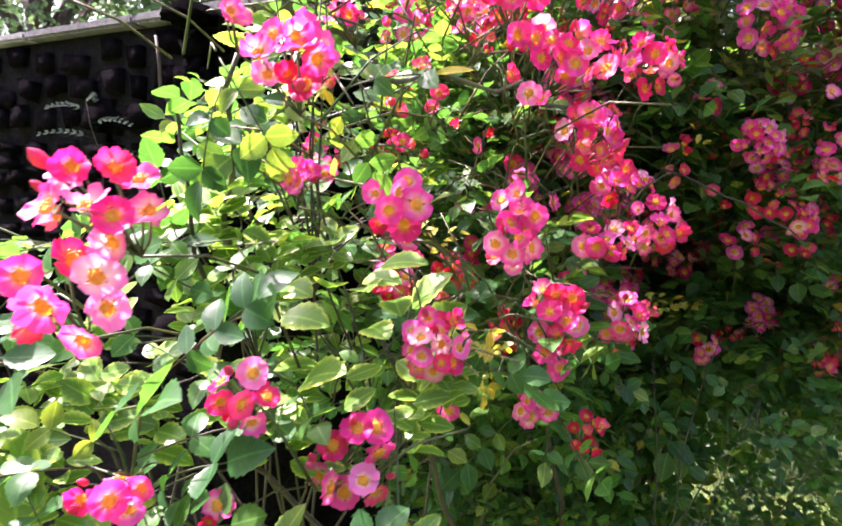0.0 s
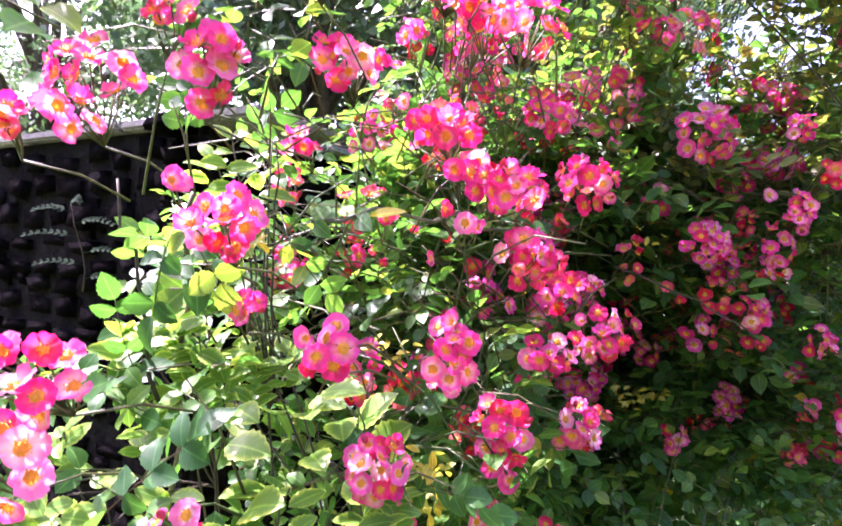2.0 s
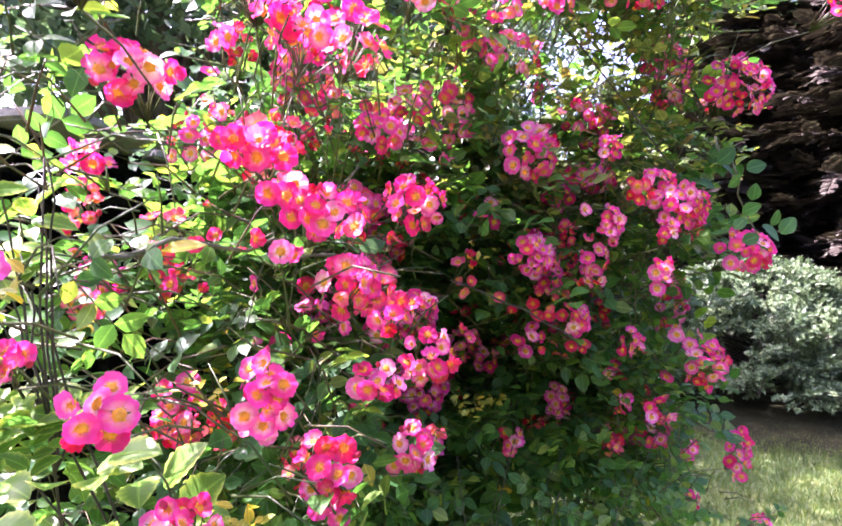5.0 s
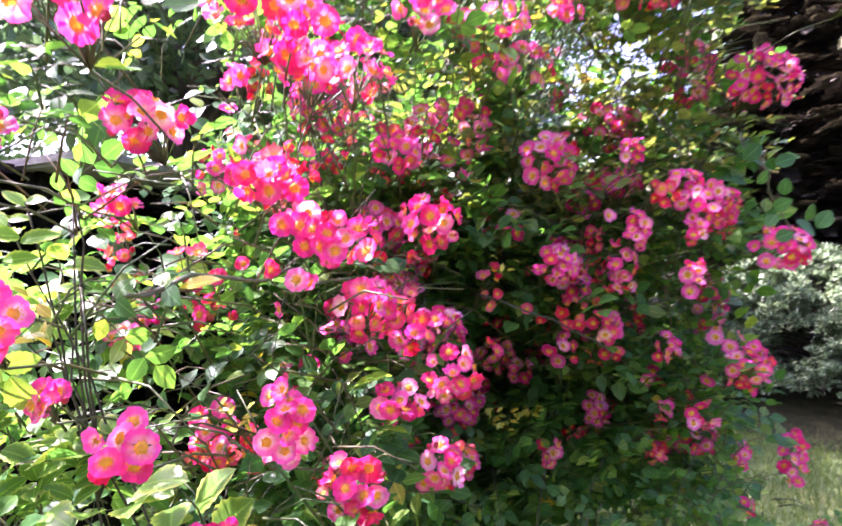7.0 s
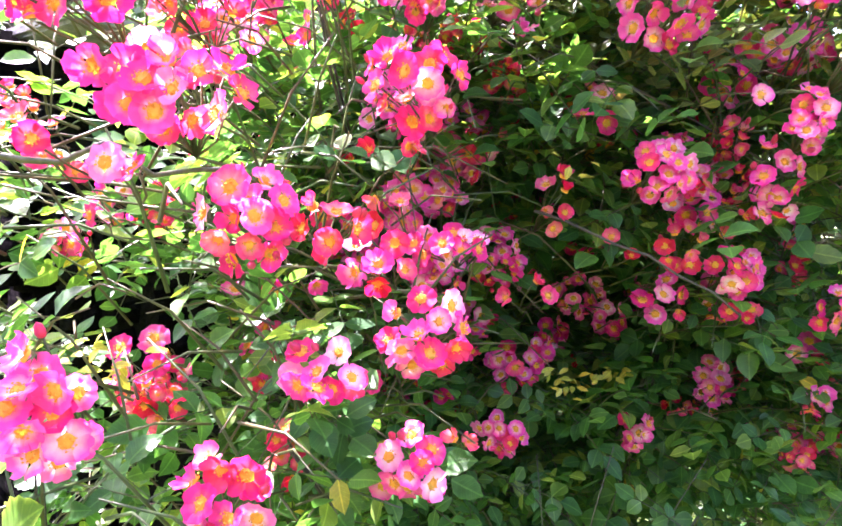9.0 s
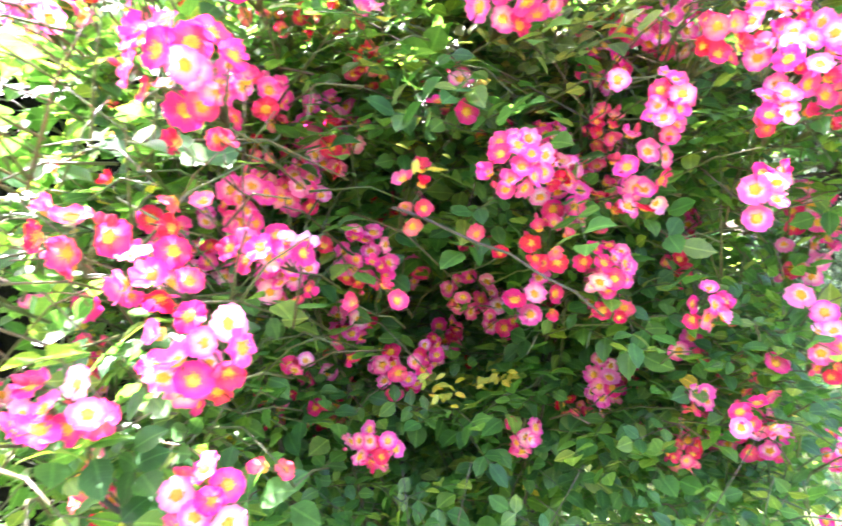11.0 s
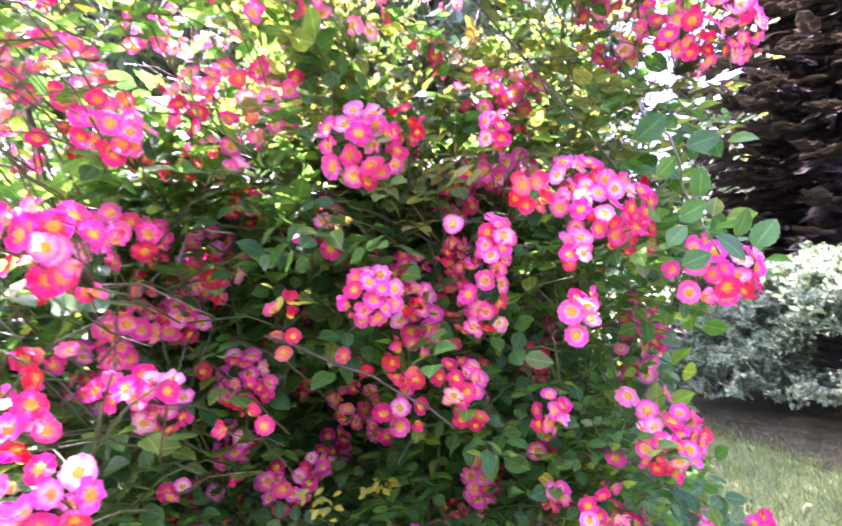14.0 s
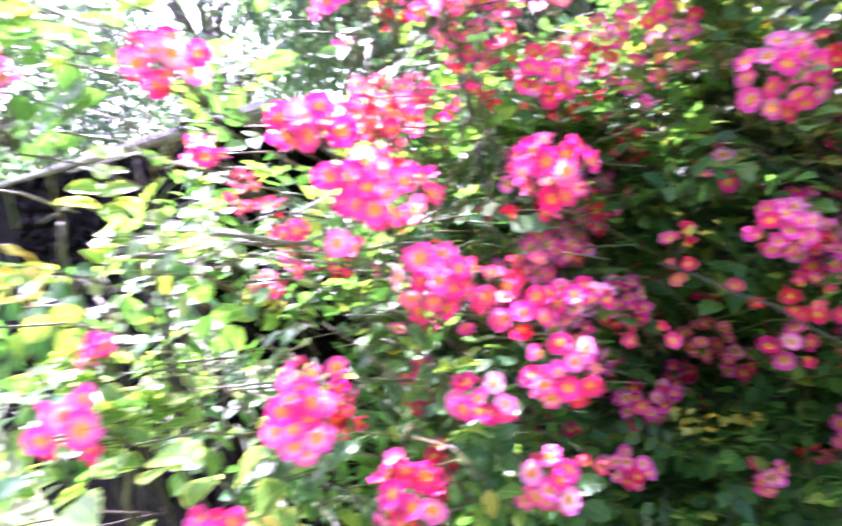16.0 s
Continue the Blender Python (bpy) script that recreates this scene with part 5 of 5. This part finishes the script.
for number, (tx, ty, tz) in enumerate(shrub_tips):
    if number % 5 == 0:
        pts = bend((0.5 * tx - 0.05, 1.0 + small_rng.uniform(-0.06, 0.1), 0), (tx, ty, tz), 0.1, 8, 0.012, small_rng)
        mains.append(pts)
    else:
        fork = min((m[6] for m in mains), key=lambda q: (q - Vector((tx, ty, tz - 0.15))).length)
        pts = bend(fork, (tx, ty, tz), 0.02, 8, 0.005, small_rng)
    part("stem", mesh_from("stem", *tube(pts, list(np.linspace(0.004 if number % 5 == 0 else 0.002, 0.001, 9)), 5), CANE), shrub, SHRUB_INV)
    for k in range(9):
        q = pts[-1].lerp(Vector((tx, ty - 0.02, tz - 0.06)), 0.9 * k / 9)
        a = k * 2.4 + small_rng.uniform(-0.5, 0.5)
        way = Vector((math.cos(a), 0.8 * math.sin(a) - 0.25, 0.25 + small_rng.gauss(0, 0.3))).normalized()
        up = Vector((small_rng.gauss(-0.3, 0.3), small_rng.gauss(-0.75, 0.35), 1)).normalized()
        xa = way.cross(up).normalized()
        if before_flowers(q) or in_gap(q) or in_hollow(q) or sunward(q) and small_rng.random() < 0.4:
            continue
        m = SHRUB_INV @ Matrix.Translation(q) @ Matrix((xa, way, xa.cross(way))).transposed().to_4x4() @ Matrix.Scale(small_rng.uniform(0.55, 1.02), 4)
        v, f, me = SHRUB_LEAVES[small_rng.randrange(6)]
        if shrub_count < 294 and k % 2 == 0:
            part("leaf", me, shrub, m)
            shrub_count += 1
        else:
            shrub_rest.add([m @ Vector(p) for p in v], f, leaf_uv(len(v)))
part("foliage", shrub_rest.mesh("foliage", VARIEGATED), shrub, None, "", "stuff")
BROAD = tuple(((small_rng.uniform(-0.15, 0.0), small_rng.uniform(0.6, 0.7), small_rng.uniform(1.26, 1.42)), (small_rng.gauss(0, 0.6), -0.5, small_rng.uniform(-0.2, 0.3)),
               (small_rng.gauss(-0.3, 0.2), small_rng.gauss(-0.35, 0.2), 1), small_rng.uniform(0.85, 1.15)) for k in range(9))
for at, way, up, size in (((0.012, 0.69, 1.345), (0.5, -0.1, 0.62), (-0.5, -0.5, 0.9), 1.25), ((0.03, 0.7, 1.31), (0.35, -0.2, 0.4), (-0.2, -0.8, 0.6), 1.3), ((-0.35, 0.55, 1.14), (0.08, -0.1, 1), (-0.2, -1, 0.3), 2.0), ((-0.1, 0.6, 1.28), (0.4, -0.4, 0.3), (-0.3, -0.5, 1), 1.3)) + BROAD:
    way = Vector(way).normalized()
    xa = way.cross(Vector(up)).normalized()
    part("leaf", SHRUB_LEAVES[5][2], shrub, SHRUB_INV @ Matrix.Translation(at) @ Matrix((xa, way, xa.cross(way))).transposed().to_4x4() @ Matrix.Diagonal((1.35 * size, size, size, 1)), "broad cream and green leaf")
